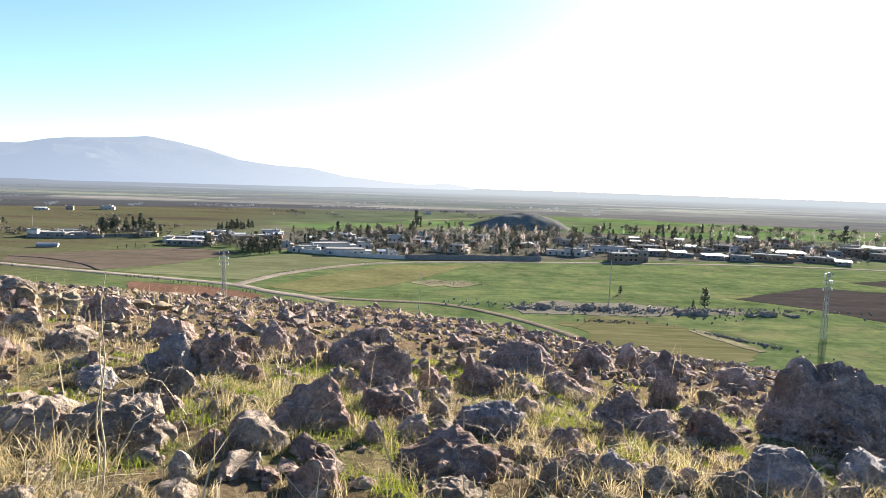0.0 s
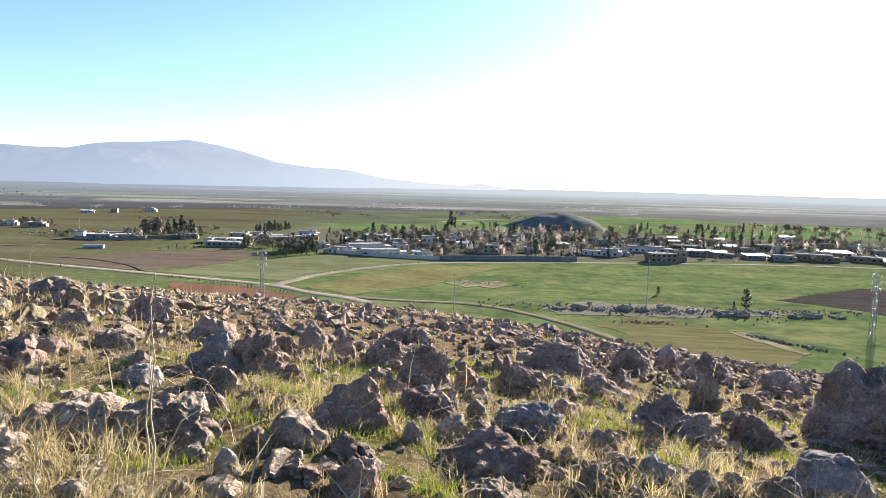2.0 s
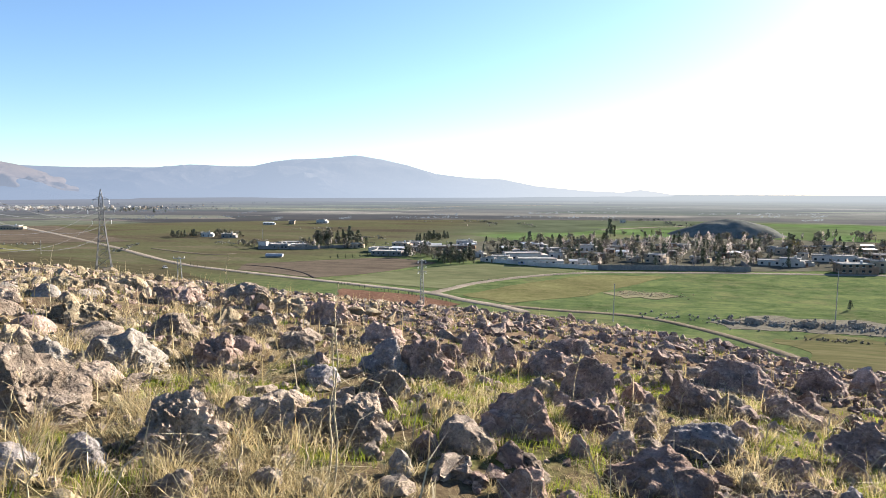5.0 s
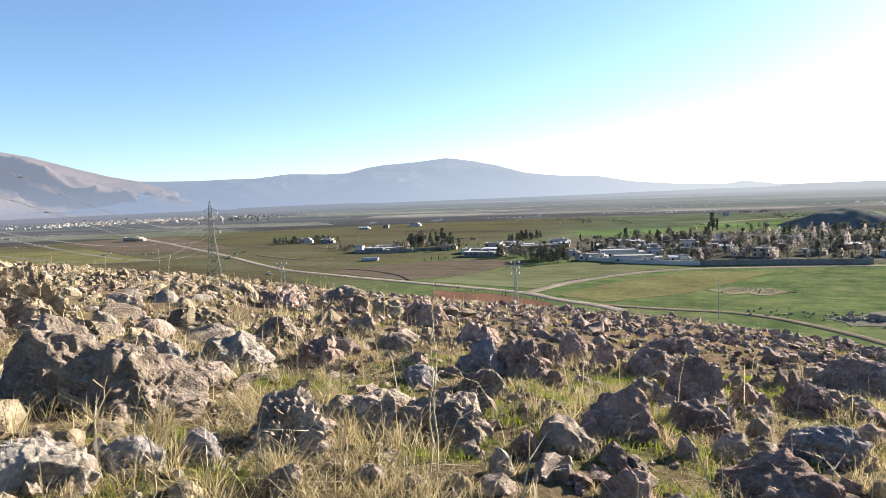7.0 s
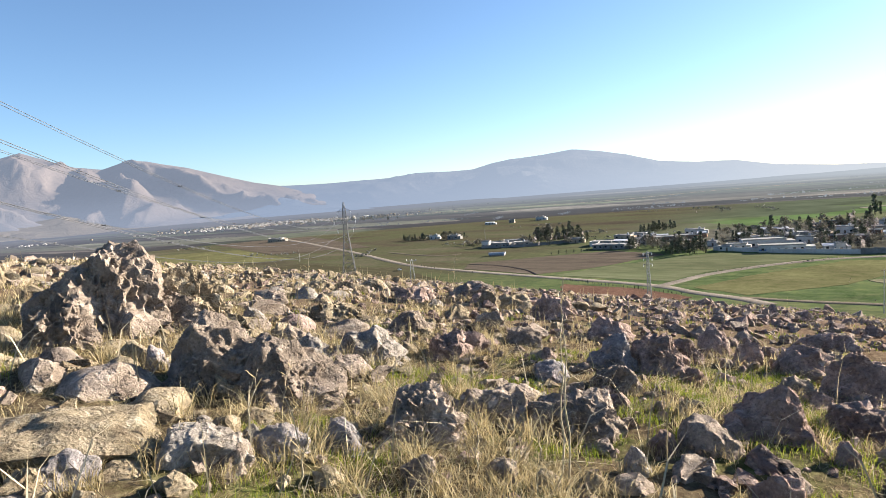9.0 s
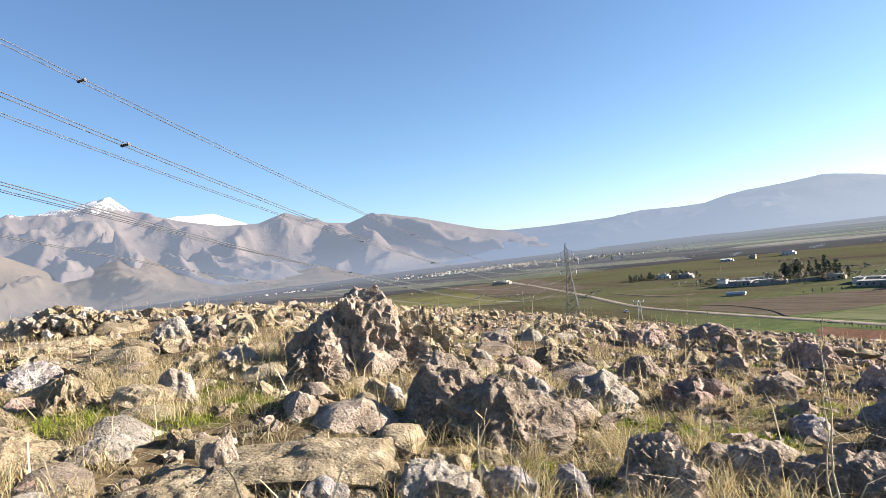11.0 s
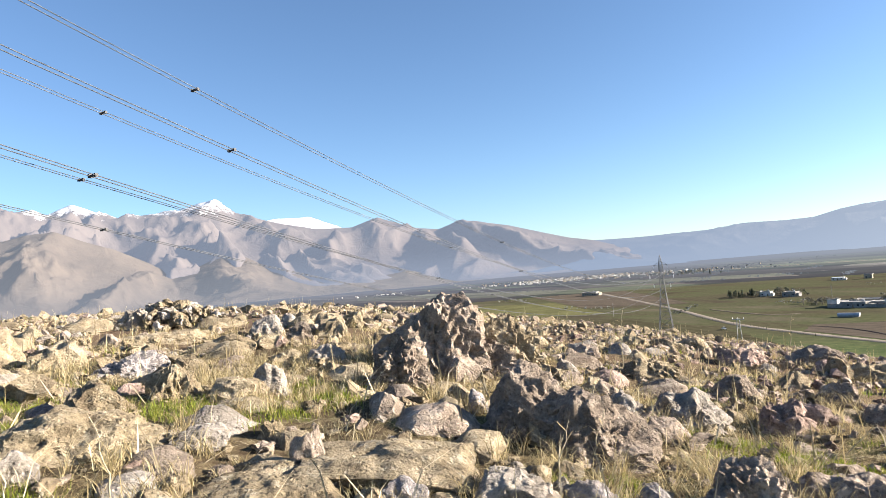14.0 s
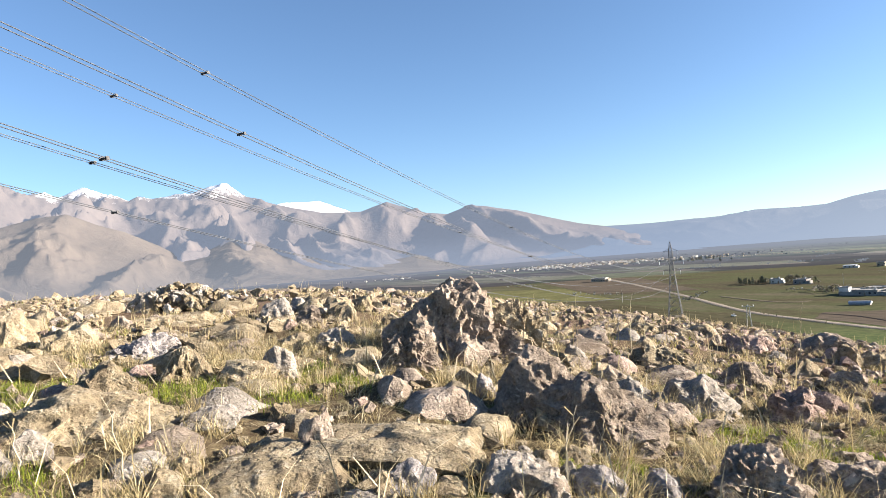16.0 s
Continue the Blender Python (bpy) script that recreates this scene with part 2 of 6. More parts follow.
BLUE = patchy("blue_paint", (0.071, 0.122, 0.271), (0.100, 0.157, 0.328), (0.136, 0.193, 0.371), 0.6, 0.6)
STEEL = patchy("galvanised_steel", (0.064, 0.066, 0.070), (0.089, 0.092, 0.097), (0.118, 0.120, 0.125), 1.5, 0.7)
WHITE_STEEL = patchy("weathered_white_steel", (0.236, 0.232, 0.222), (0.292, 0.286, 0.275), (0.357, 0.349, 0.339), 1.5, 0.6)
RUST_STEEL = patchy("dark_steel", (0.036, 0.036, 0.039), (0.054, 0.054, 0.057), (0.078, 0.078, 0.082), 1.5, 0.6)
CERAMIC = patchy("white_ceramic", (0.66, 0.66, 0.66), (0.74, 0.74, 0.74), (0.80, 0.80, 0.80), 2.0, 0.3)
CABLE = patchy("aluminium_cable", (0.05, 0.055, 0.065), (0.065, 0.07, 0.08), (0.085, 0.09, 0.10), 1.0, 0.7)
WOOD = patchy("weathered_wood", (0.114, 0.086, 0.060), (0.171, 0.132, 0.097), (0.228, 0.186, 0.143), 2.0)
BARK = patchy("bark", (0.043, 0.034, 0.026), (0.071, 0.057, 0.043), (0.108, 0.086, 0.068), 3.0)
# Haze painted into base colours: pine, poplar, broad and far tones are lightened.
LEAF = {
    "pine": blades_material("pine_foliage", (0.092, 0.107, 0.082), (0.133, 0.153, 0.115), (0.192, 0.205, 0.160), 0.65),
    "poplar": blades_material("bare_poplar_twigs", (0.270, 0.244, 0.230), (0.370, 0.335, 0.322), (0.471, 0.429, 0.416), 0.65),
    "broad": blades_material("olive_foliage", (0.171, 0.171, 0.138), (0.244, 0.235, 0.200), (0.327, 0.307, 0.268), 0.65),
    "yellow": blades_material("yellow_leaves", (0.188, 0.162, 0.043), (0.274, 0.239, 0.077), (0.359, 0.325, 0.128), 0.5),
    "far": blades_material("haze_tinted_foliage", (0.146, 0.154, 0.137), (0.179, 0.188, 0.171), (0.213, 0.222, 0.205), 0.5),
}
YARDS = patchy("trodden_village_earth", (0.058, 0.057, 0.046), (0.088, 0.086, 0.068), (0.124, 0.118, 0.096), 0.08)
MOUND_STONE = patchy("dark_hill_scrub", (0.085, 0.092, 0.085), (0.121, 0.126, 0.116), (0.161, 0.165, 0.150), 0.12)
STEM = patchy("dry_stem", (0.282, 0.236, 0.147), (0.344, 0.298, 0.203), (0.405, 0.360, 0.264), 9.0, 0.8)
RUBBLE = patchy("ruin_stone", (0.146, 0.128, 0.106), (0.237, 0.214, 0.181), (0.328, 0.301, 0.257), 0.8)


def haze_emission(nt, co, air, west, glare):
    """Haze painted as emission on the far backdrop: brightest towards the sun, dimmer to the west."""
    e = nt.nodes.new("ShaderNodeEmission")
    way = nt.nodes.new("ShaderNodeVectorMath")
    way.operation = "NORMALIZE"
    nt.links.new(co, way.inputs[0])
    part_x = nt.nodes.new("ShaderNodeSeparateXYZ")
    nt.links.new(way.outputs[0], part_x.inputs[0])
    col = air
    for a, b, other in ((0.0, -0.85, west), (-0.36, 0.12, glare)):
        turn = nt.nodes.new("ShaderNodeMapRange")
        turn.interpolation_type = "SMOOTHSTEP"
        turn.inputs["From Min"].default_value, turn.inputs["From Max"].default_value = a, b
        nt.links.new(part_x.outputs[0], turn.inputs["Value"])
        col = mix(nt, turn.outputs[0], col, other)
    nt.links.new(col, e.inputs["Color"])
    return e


def mountain_material(name, low, high, air, haze, snow=None, west=None, low_haze=0.22, glare=None):
    """Bare slopes of a distant backdrop, several kilometres of pale haze painted on as emission."""
    m, nt, b = nodes_of(name, 1.0, 0.0)
    co = place(nt, "World")
    n = noise_tex(nt, co, 0.004, 8, 0.65)
    col = ramp(nt, n, [(0.32, low), (0.68, high)])
    if snow:
        z = nt.nodes.new("ShaderNodeSeparateXYZ")
        nt.links.new(co, z.inputs[0])
        add = nt.nodes.new("ShaderNodeMath")
        add.operation = "MULTIPLY_ADD"
        nt.links.new(noise_tex(nt, co, 0.02, 8, 0.75), add.inputs[0])
        add.inputs[1].default_value = snow[1]
        # less snow on the southern end of the range
        south = nt.nodes.new("ShaderNodeMapRange")
        south.inputs["From Min"].default_value, south.inputs["From Max"].default_value = -600, -380
        south.inputs["To Min"].default_value, south.inputs["To Max"].default_value = -140, 0
        nt.links.new(z.outputs["Y"], south.inputs["Value"])
        height = nt.nodes.new("ShaderNodeMath")
        nt.links.new(z.outputs["Z"], height.inputs[0])
        nt.links.new(south.outputs[0], height.inputs[1])
        nt.links.new(height.outputs[0], add.inputs[2])
        line = nt.nodes.new("ShaderNodeMapRange")
        line.inputs["From Min"].default_value, line.inputs["From Max"].default_value = snow[0], snow[0] + 45
        nt.links.new(add.outputs[0], line.inputs["Value"])
        col = mix(nt, line.outputs[0], col, (0.86, 0.87, 0.89))
    nt.links.new(col, b.inputs["Base Color"])
    bump(nt, b, noise_tex(nt, co, 0.011, 8, 0.7, 0.6), 0.8, 16.0)
    e = haze_emission(nt, co, air, west or air, glare or air)
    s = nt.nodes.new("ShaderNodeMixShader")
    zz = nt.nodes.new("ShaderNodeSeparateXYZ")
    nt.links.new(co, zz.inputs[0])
    # the painted haze takes a larger share low down
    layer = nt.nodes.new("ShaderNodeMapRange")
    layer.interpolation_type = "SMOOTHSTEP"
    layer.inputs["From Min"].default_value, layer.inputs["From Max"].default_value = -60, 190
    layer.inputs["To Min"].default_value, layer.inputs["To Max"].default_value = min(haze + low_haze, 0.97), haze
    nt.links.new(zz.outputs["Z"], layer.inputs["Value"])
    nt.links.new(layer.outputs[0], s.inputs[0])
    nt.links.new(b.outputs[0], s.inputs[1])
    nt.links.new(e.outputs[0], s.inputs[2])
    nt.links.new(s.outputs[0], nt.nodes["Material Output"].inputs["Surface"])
    return m


def far_plain_material():
    """The distant plain: narrow strips of fields and hedges, with haze painted on as emission that grows with distance.
    """
    m, nt, b = nodes_of("distant_plain", 1.0, 0.0)
    co = place(nt, "World")
    col = None
    for turn, size in ((24, (0.0016, 0.0055, 0.0)), (-9, (0.0026, 0.011, 0.0))):
        mp = nt.nodes.new("ShaderNodeMapping")
        mp.inputs["Rotation"].default_value, mp.inputs["Scale"].default_value = (0, 0, radians(turn)), size
        nt.links.new(co, mp.inputs["Vector"])
        vo = nt.nodes.new("ShaderNodeTexVoronoi")
        vo.inputs["Scale"].default_value = 1.0
        nt.links.new(mp.outputs["Vector"], vo.inputs["Vector"])
        sep = nt.nodes.new("ShaderNodeSeparateColor")
        nt.links.new(vo.outputs["Color"], sep.inputs[0])
        if col is None:
            col = ramp(nt, sep.outputs[0], [(0.0, (0.043, 0.063, 0.023)), (0.3, (0.081, 0.068, 0.053)), (0.5, (0.045, 0.040, 0.035)), (0.75, (0.069, 0.078, 0.044)), (0.95, (0.108, 0.099, 0.080))])
        else:
            col = mix(nt, 1.0, col, ramp(nt, sep.outputs[1], [(0.1, grey(0.42)), (0.45, grey(1.0)), (0.8, grey(1.15)), (0.93, grey(2.0))]), "MULTIPLY")
    n = noise_tex(nt, co, 0.012, 8, 0.75)
    col = mix(nt, 1.0, col, ramp(nt, n, [(0.35, grey(0.55)), (0.65, grey(1.35))]), "MULTIPLY")
    nt.links.new(col, b.inputs["Base Color"])
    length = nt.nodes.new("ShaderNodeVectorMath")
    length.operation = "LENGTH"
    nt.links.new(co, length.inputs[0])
    # share of the painted haze, rising from 950 to 2700 m
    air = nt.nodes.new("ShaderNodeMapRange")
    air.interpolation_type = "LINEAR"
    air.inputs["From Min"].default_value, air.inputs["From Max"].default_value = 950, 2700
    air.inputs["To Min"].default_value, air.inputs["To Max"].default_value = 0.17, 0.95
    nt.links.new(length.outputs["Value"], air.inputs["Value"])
    e = haze_emission(nt, co, (0.102, 0.116, 0.136), (0.066, 0.073, 0.092), (0.138, 0.150, 0.162))
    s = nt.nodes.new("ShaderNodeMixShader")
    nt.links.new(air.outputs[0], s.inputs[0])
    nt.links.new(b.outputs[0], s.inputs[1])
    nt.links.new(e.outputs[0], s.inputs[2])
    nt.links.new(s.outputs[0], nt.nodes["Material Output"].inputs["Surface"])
    return m


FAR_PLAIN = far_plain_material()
# each backdrop material carries its painted haze colour and share
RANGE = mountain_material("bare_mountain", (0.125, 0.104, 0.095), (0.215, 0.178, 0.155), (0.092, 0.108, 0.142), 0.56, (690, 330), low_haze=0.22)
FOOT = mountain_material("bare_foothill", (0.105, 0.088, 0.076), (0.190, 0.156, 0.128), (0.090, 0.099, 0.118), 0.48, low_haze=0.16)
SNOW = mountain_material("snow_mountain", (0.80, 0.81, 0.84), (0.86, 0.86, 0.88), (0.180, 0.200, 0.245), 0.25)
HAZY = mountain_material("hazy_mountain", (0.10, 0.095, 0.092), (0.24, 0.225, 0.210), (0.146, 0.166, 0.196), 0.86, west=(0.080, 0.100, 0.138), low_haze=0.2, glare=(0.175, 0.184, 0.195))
FAR_TREES = mountain_material("distant_trees_painted_haze", (0.045, 0.052, 0.045), (0.075, 0.082, 0.070), (0.105, 0.118, 0.136), 0.40, west=(0.058, 0.064, 0.078), glare=(0.16, 0.172, 0.182))
HA_AZ = (-180, -120, -60, -26, -13.5, -3.5, 9, 18.6, 27, 35, 44, 52, 59, 73, 87, 98, 125, 180)
HA_SL = (-0.047, 0.073, 0.128, 0.127, 0.120, 0.096, 0.071, 0.063, 0.047, 0.021, -0.007, -0.031, -0.051, -0.094, -0.100, -0.115, -0.118, -0.047)
PLAIN = -45.0
def hill(x, y):
    """Height of the open ground: a slope that bends down from the top of the hill to the plain."""
    r = np.hypot(x, y)
    az = np.degrees(np.arctan2(-x, y))
    slope = sum(np.interp((az + d + 180) % 360 - 180, HA_AZ, HA_SL) for d in (-9, -4.5, 0, 4.5, 9)) / 5
    z = -slope * r - 0.0025 * r * r
    k = 4.0
    d = np.maximum(z - PLAIN, -400) / k
    return PLAIN + k * np.where(d > 30, d, np.log1p(np.exp(np.minimum(d, 30))))


def mesh_from(name, verts, faces, material, smooth=True):
    """A mesh from arrays: verts n x 3, faces n x k."""
    me = bpy.data.meshes.new(name)
    verts, faces = np.asarray(verts, np.float32), np.asarray(faces, np.int32)
    k = faces.shape[1]
    me.vertices.add(len(verts))
    me.vertices.foreach_set("co", verts.ravel())
    me.loops.add(faces.size)
    me.loops.foreach_set("vertex_index", faces.ravel())
    me.polygons.add(len(faces))
    me.polygons.foreach_set("loop_start", np.arange(0, faces.size, k, dtype=np.int32))
    me.update(calc_edges=True)
    me.polygons.foreach_set("use_smooth", np.full(len(faces), smooth))
    me.materials.append(material)
    me.validate()
    return me


def part(name, bm, material, parent=None, label="", smooth=False):
    """Link a bmesh as one mesh object, under a thing or a part."""
    me = bpy.data.meshes.new(name)
    bm.to_mesh(me)
    bm.free()
    me.materials.append(material)
    if smooth:
        me.polygons.foreach_set("use_smooth", np.full(len(me.polygons), True))
    ob = new(name, me)
    ob.parent = parent
    return tagged(ob, label)


def vnoise(p, scale, seed=0.0):
    return np.array([noise.noise(Vector((x * scale + seed, y * scale - seed, z * scale + 2 * seed))) for x, y, z in p])


lattice_rng = np.random.default_rng(77)
PERM = np.concatenate([lattice_rng.permutation(256)] * 2)
GRADS = lattice_rng.normal(size=(256, 3))
GRADS /= np.linalg.norm(GRADS, axis=1)[:, None]
CELL_AT = lattice_rng.random((256, 3))


def lattice_hash(i):
    return PERM[PERM[PERM[i[:, 0] & 255] + (i[:, 1] & 255)] + (i[:, 2] & 255)]


def fast_noise(p, scale, seed=0.0):
    """Gradient noise for whole arrays of points."""
    q = p * scale + np.array([seed * 1.7, -seed * 0.9, seed * 0.6])
    i = np.floor(q).astype(int)
    f = q - i
    u = f * f * f * (f * (f * 6 - 15) + 10)
    total = 0
    for a in (0, 1):
        for b in (0, 1):
            for c in (0, 1):
                o = np.array([a, b, c])
                w = np.prod(np.where(o, u, 1 - u), axis=1)
                total = total + w * np.sum(GRADS[lattice_hash(i + o)] * (f - o), axis=1)
    return total * 1.5


def cells(p, scale, seed=0.0):
    """Distance to the nearest of scattered points, one in each cell."""
    q = p * scale + np.array([seed, seed * 0.7, -seed])
    i = np.floor(q).astype(int)
    best = np.full(len(p), 9.0)
    for a in (-1, 0, 1):
        for b in (-1, 0, 1):
            for c in (-1, 0, 1):
                k = i + np.array([a, b, c])
                best = np.minimum(best, np.sum((k + CELL_AT[lattice_hash(k)] - q) ** 2, axis=1))
    return np.sqrt(best)


def ridges(p, scale, seed):
    return 0.5 - 2.2 * np.abs(fast_noise(p, scale, seed))


def grid_faces(rows, cols, wrap=False):
    i, j = np.meshgrid(np.arange(rows - 1), np.arange(cols if wrap else cols - 1), indexing="ij")
    a, b = i * cols + j, i * cols + (j + 1) % cols
    return np.stack([a, b, b + cols, a + cols], -1).reshape(-1, 4)


def soil(x, y):
    """Height of the ground with its small humps and hollows."""
    x, y = np.atleast_1d(np.asarray(x, float)), np.atleast_1d(np.asarray(y, float))
    z, r = hill(x, y), np.hypot(x, y)
    near = r < 60
    flat = np.stack([x[near], y[near], np.zeros(near.sum())], 1)
    z[near] += (0.10 * vnoise(flat, 0.7, 3.1) + 0.045 * vnoise(flat, 2.6, 7.7)) * np.clip(r[near] / 3, 0.2, 1) * np.clip((60 - r[near]) / 20, 0, 1)
    return z


# ---- ground: one sheet from the hilltop to the horizon ----
rings = np.concatenate([[0.01, 0.2], np.geomspace(0.4, 30, 110), np.geomspace(31.5, 4900, 90)])
turns = np.radians(np.concatenate([np.arange(-48, 120, 0.75), np.arange(120, 312, 4)]))
rr, tt = np.meshgrid(rings, turns, indexing="ij")
gx, gy = (-rr * np.sin(tt)).ravel(), (rr * np.cos(tt)).ravel()
gz = soil(gx, gy)
gv = np.stack([gx, gy, gz], 1)
gf = grid_faces(len(rings), len(turns), True)[:, ::-1]
ground = new("ground", mesh_from("ground", gv, gf, SOIL))
tagged(ground, "stony hilltop falling to green and brown farmland", "ground", kind="structure")

ring = np.concatenate([[940], np.geomspace(980, 4880, 40)])
rr, tt = np.meshgrid(ring, turns, indexing="ij")
fv = np.stack([(-rr * np.sin(tt)).ravel(), (rr * np.cos(tt)).ravel(), np.where(rr.ravel() < 960, PLAIN - 1.5, PLAIN + 0.5)], 1)
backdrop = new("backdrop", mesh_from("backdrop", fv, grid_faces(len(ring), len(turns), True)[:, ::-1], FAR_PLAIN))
tagged(backdrop, "distant plain of fields fading into pale haze", "plain", kind="structure")


# ---- fields, roads and tracks on the plain ----
def field(points, material, label, lift, ragged=1.8):
    """A plot with a slightly ragged edge, lying on the plain."""
    bm, edge = bmesh.new(), []
    for (x0, y0), (x1, y1) in zip(points, points[1:] + points[:1]):
        for k in range(14):
            x, y = x0 + (x1 - x0) * k / 14, y0 + (y1 - y0) * k / 14
            w = noise.noise_vector(Vector((x * 0.12, y * 0.12, lift * 50))) * ragged
            edge.append(bm.verts.new((x + w.x, y + w.y, PLAIN + lift * 0.3)))
    bm.faces.new(edge)
    low = bmesh.ops.extrude_face_region(bm, geom=bm.faces[:])
    bmesh.ops.translate(bm, vec=(0, 0, -0.6), verts=[v for v in low["geom"] if isinstance(v, bmesh.types.BMVert)])
    bmesh.ops.recalc_face_normals(bm, faces=bm.faces)
    return tagged(part("field", bm, material), label, "field", "fields on the plain", "structure")


field([(-222, 323), (-234, 350), (-162, 409), (-120, 388), (-140, 330), (-161, 304)], PLOUGHED, "brown ploughed field beside the gravel road", 0.25)
field([(-150, 300), (-88, 287), (-80, 314), (-30, 378), (-93, 390), (-114, 367), (-138, 331)], WHEAT, "bright green field of young wheat", 0.30)
field([(-133, 274), (-92, 266), (-69, 250), (-80, 225), (-120, 240)], RED_SOIL, "reddish bare soil below the road", 0.35)
field([(-74, 272), (-58, 307), (-26, 355), (15, 360), (-21, 286), (-50, 258)], OLIVE, "olive green field of thin grass", 0.28)
field([(125, 276), (183, 317), (215, 305), (215, 250), (163, 234), (150, 258)], DARK_SOIL, "dark ploughed field on the plain", 0.30)
field([(215, 340), (300, 372), (300, 340), (230, 318)], DARK_SOIL, "second dark ploughed field on the plain", 0.32)
field([(195, 670), (237, 792), (364, 828), (293, 708)], WHEAT, "pale green field behind the village", 0.4)
field([(-98, 607), (-27, 688), (20, 640), (-68, 578)], WHEAT, "green field behind the village trees", 0.4)
field([(-396, 346), (-267, 317), (-195, 272), (-230, 230), (-420, 280)], DULL, "dull green pasture under the power line", 0.22)
field([(-834, 566), (-700, 640), (-430, 470), (-520, 420)], PLOUGHED, "long brown field on the plain", 0.3)
field([(-777, 391), (-640, 470), (-440, 380), (-520, 300)], OLIVE, "olive strip of pasture on the plain", 0.26)

field([(-110, 415), (-22, 384), (60, 396), (110, 412), (240, 425), (330, 470), (330, 560), (190, 640), (40, 660), (-130, 560), (-190, 470)], YARDS, "brown trodden earth of the village yards", 0.2)


field([(40, 218), (62, 232), (84, 214), (93, 190), (84, 176), (68, 168), (52, 178)], DRY_PATCH, "brown stony fallow at the foot of the hill", 0.22, 6.0)
field([(82, 211), (86, 210), (90, 201), (94, 192), (95, 184), (92, 183), (89, 191), (85, 200)], STUBBLE, "pale bank of dry grass at the field edge", 0.6, 2.6)
field([(-13, 296), (-4, 304), (2, 301), (9, 304), (17, 294), (8, 285), (1, 288), (-6, 284)], STUBBLE, "pale dry grass round heaps of field stones", 0.5, 2.6)
field([(26, 240), (41, 256), (70, 259), (93, 250), (122, 250), (117, 243), (86, 235), (57, 231), (37, 232)], ASHEN, "grey trodden earth round the ruins", 0.34, 6.0)


def strip(points, width, material, name, label, lift):
    """A road: a raised band along a smooth line."""
    pts = [Vector((x, y)) for x, y in points]
    fine = []
    for i in range(len(pts) - 1):
        p0, p1, p2, p3 = pts[max(i - 1, 0)], pts[i], pts[i + 1], pts[min(i + 2, len(pts) - 1)]
        for k in range(10):
            u = k / 10
            fine.append(0.5 * (2 * p1 + (p2 - p0) * u + (2 * p0 - 5 * p1 + 4 * p2 - p3) * u * u + (3 * p1 - p0 - 3 * p2 + p3) * u ** 3))
    fine.append(pts[-1])
    v = []
    for i, p in enumerate(fine):
        d = (fine[min(i + 1, len(fine) - 1)] - fine[max(i - 1, 0)]).normalized()
        side = Vector((-d.y, d.x)) * width * (0.5 + 0.06 * noise.noise(Vector((p.x * 0.1, p.y * 0.1, 0))))
        for s, drop in ((-1.25, -0.3), (-1, 0), (1, 0), (1.25, -0.3)):
            q = p + side * s
            v.append((q.x, q.y, float(max(hill(q.x, q.y), PLAIN)) + lift + drop))
    ob = new(name, mesh_from(name, v, grid_faces(len(fine), 4), material))
    return tagged(ob, label, "road", kind="structure")


strip([(-712, 606), (-427, 435), (-287, 345), (-219, 316), (-150, 294), (-92, 275), (-70, 260), (-52, 250), (-40, 240)], 5.0, GRAVEL, "road", "pale gravel road across the plain", 0.18)
strip([(-52, 252), (-30, 248), (0, 244), (22, 226), (40, 200), (52, 170), (56, 140)], 3.6, TRACK, "road", "brown earth track along the foot of the hill", 0.16)
strip([(-88, 274), (-83, 290), (-76, 310), (-55, 341), (-27, 364), (20, 378), (56, 386), (182, 403), (274, 398), (420, 380)], 4.6, GRAVEL, "road", "gravel road leading to the village", 0.2)
strip([(-1100, 1250), (-588, 1390), (-412, 1657), (-200, 1800)], 14, GRAVEL, "road", "distant pale highway", 0.6)
strip([(-42, 740), (25, 820), (110, 850)], 6, GRAVEL, "road", "pale track behind the village", 0.5)

strip([(-231, 343), (-213, 340), (-196, 332), (-178, 320), (-162, 303)], 1.3, DARK_SOIL, "trim", "dark ditch curving through the brown field", 0.22)
strip([(-364, 419), (-320, 400), (-289, 392), (-278, 403)], 3.0, TRACK, "road", "pale farm track on the plain", 0.2)


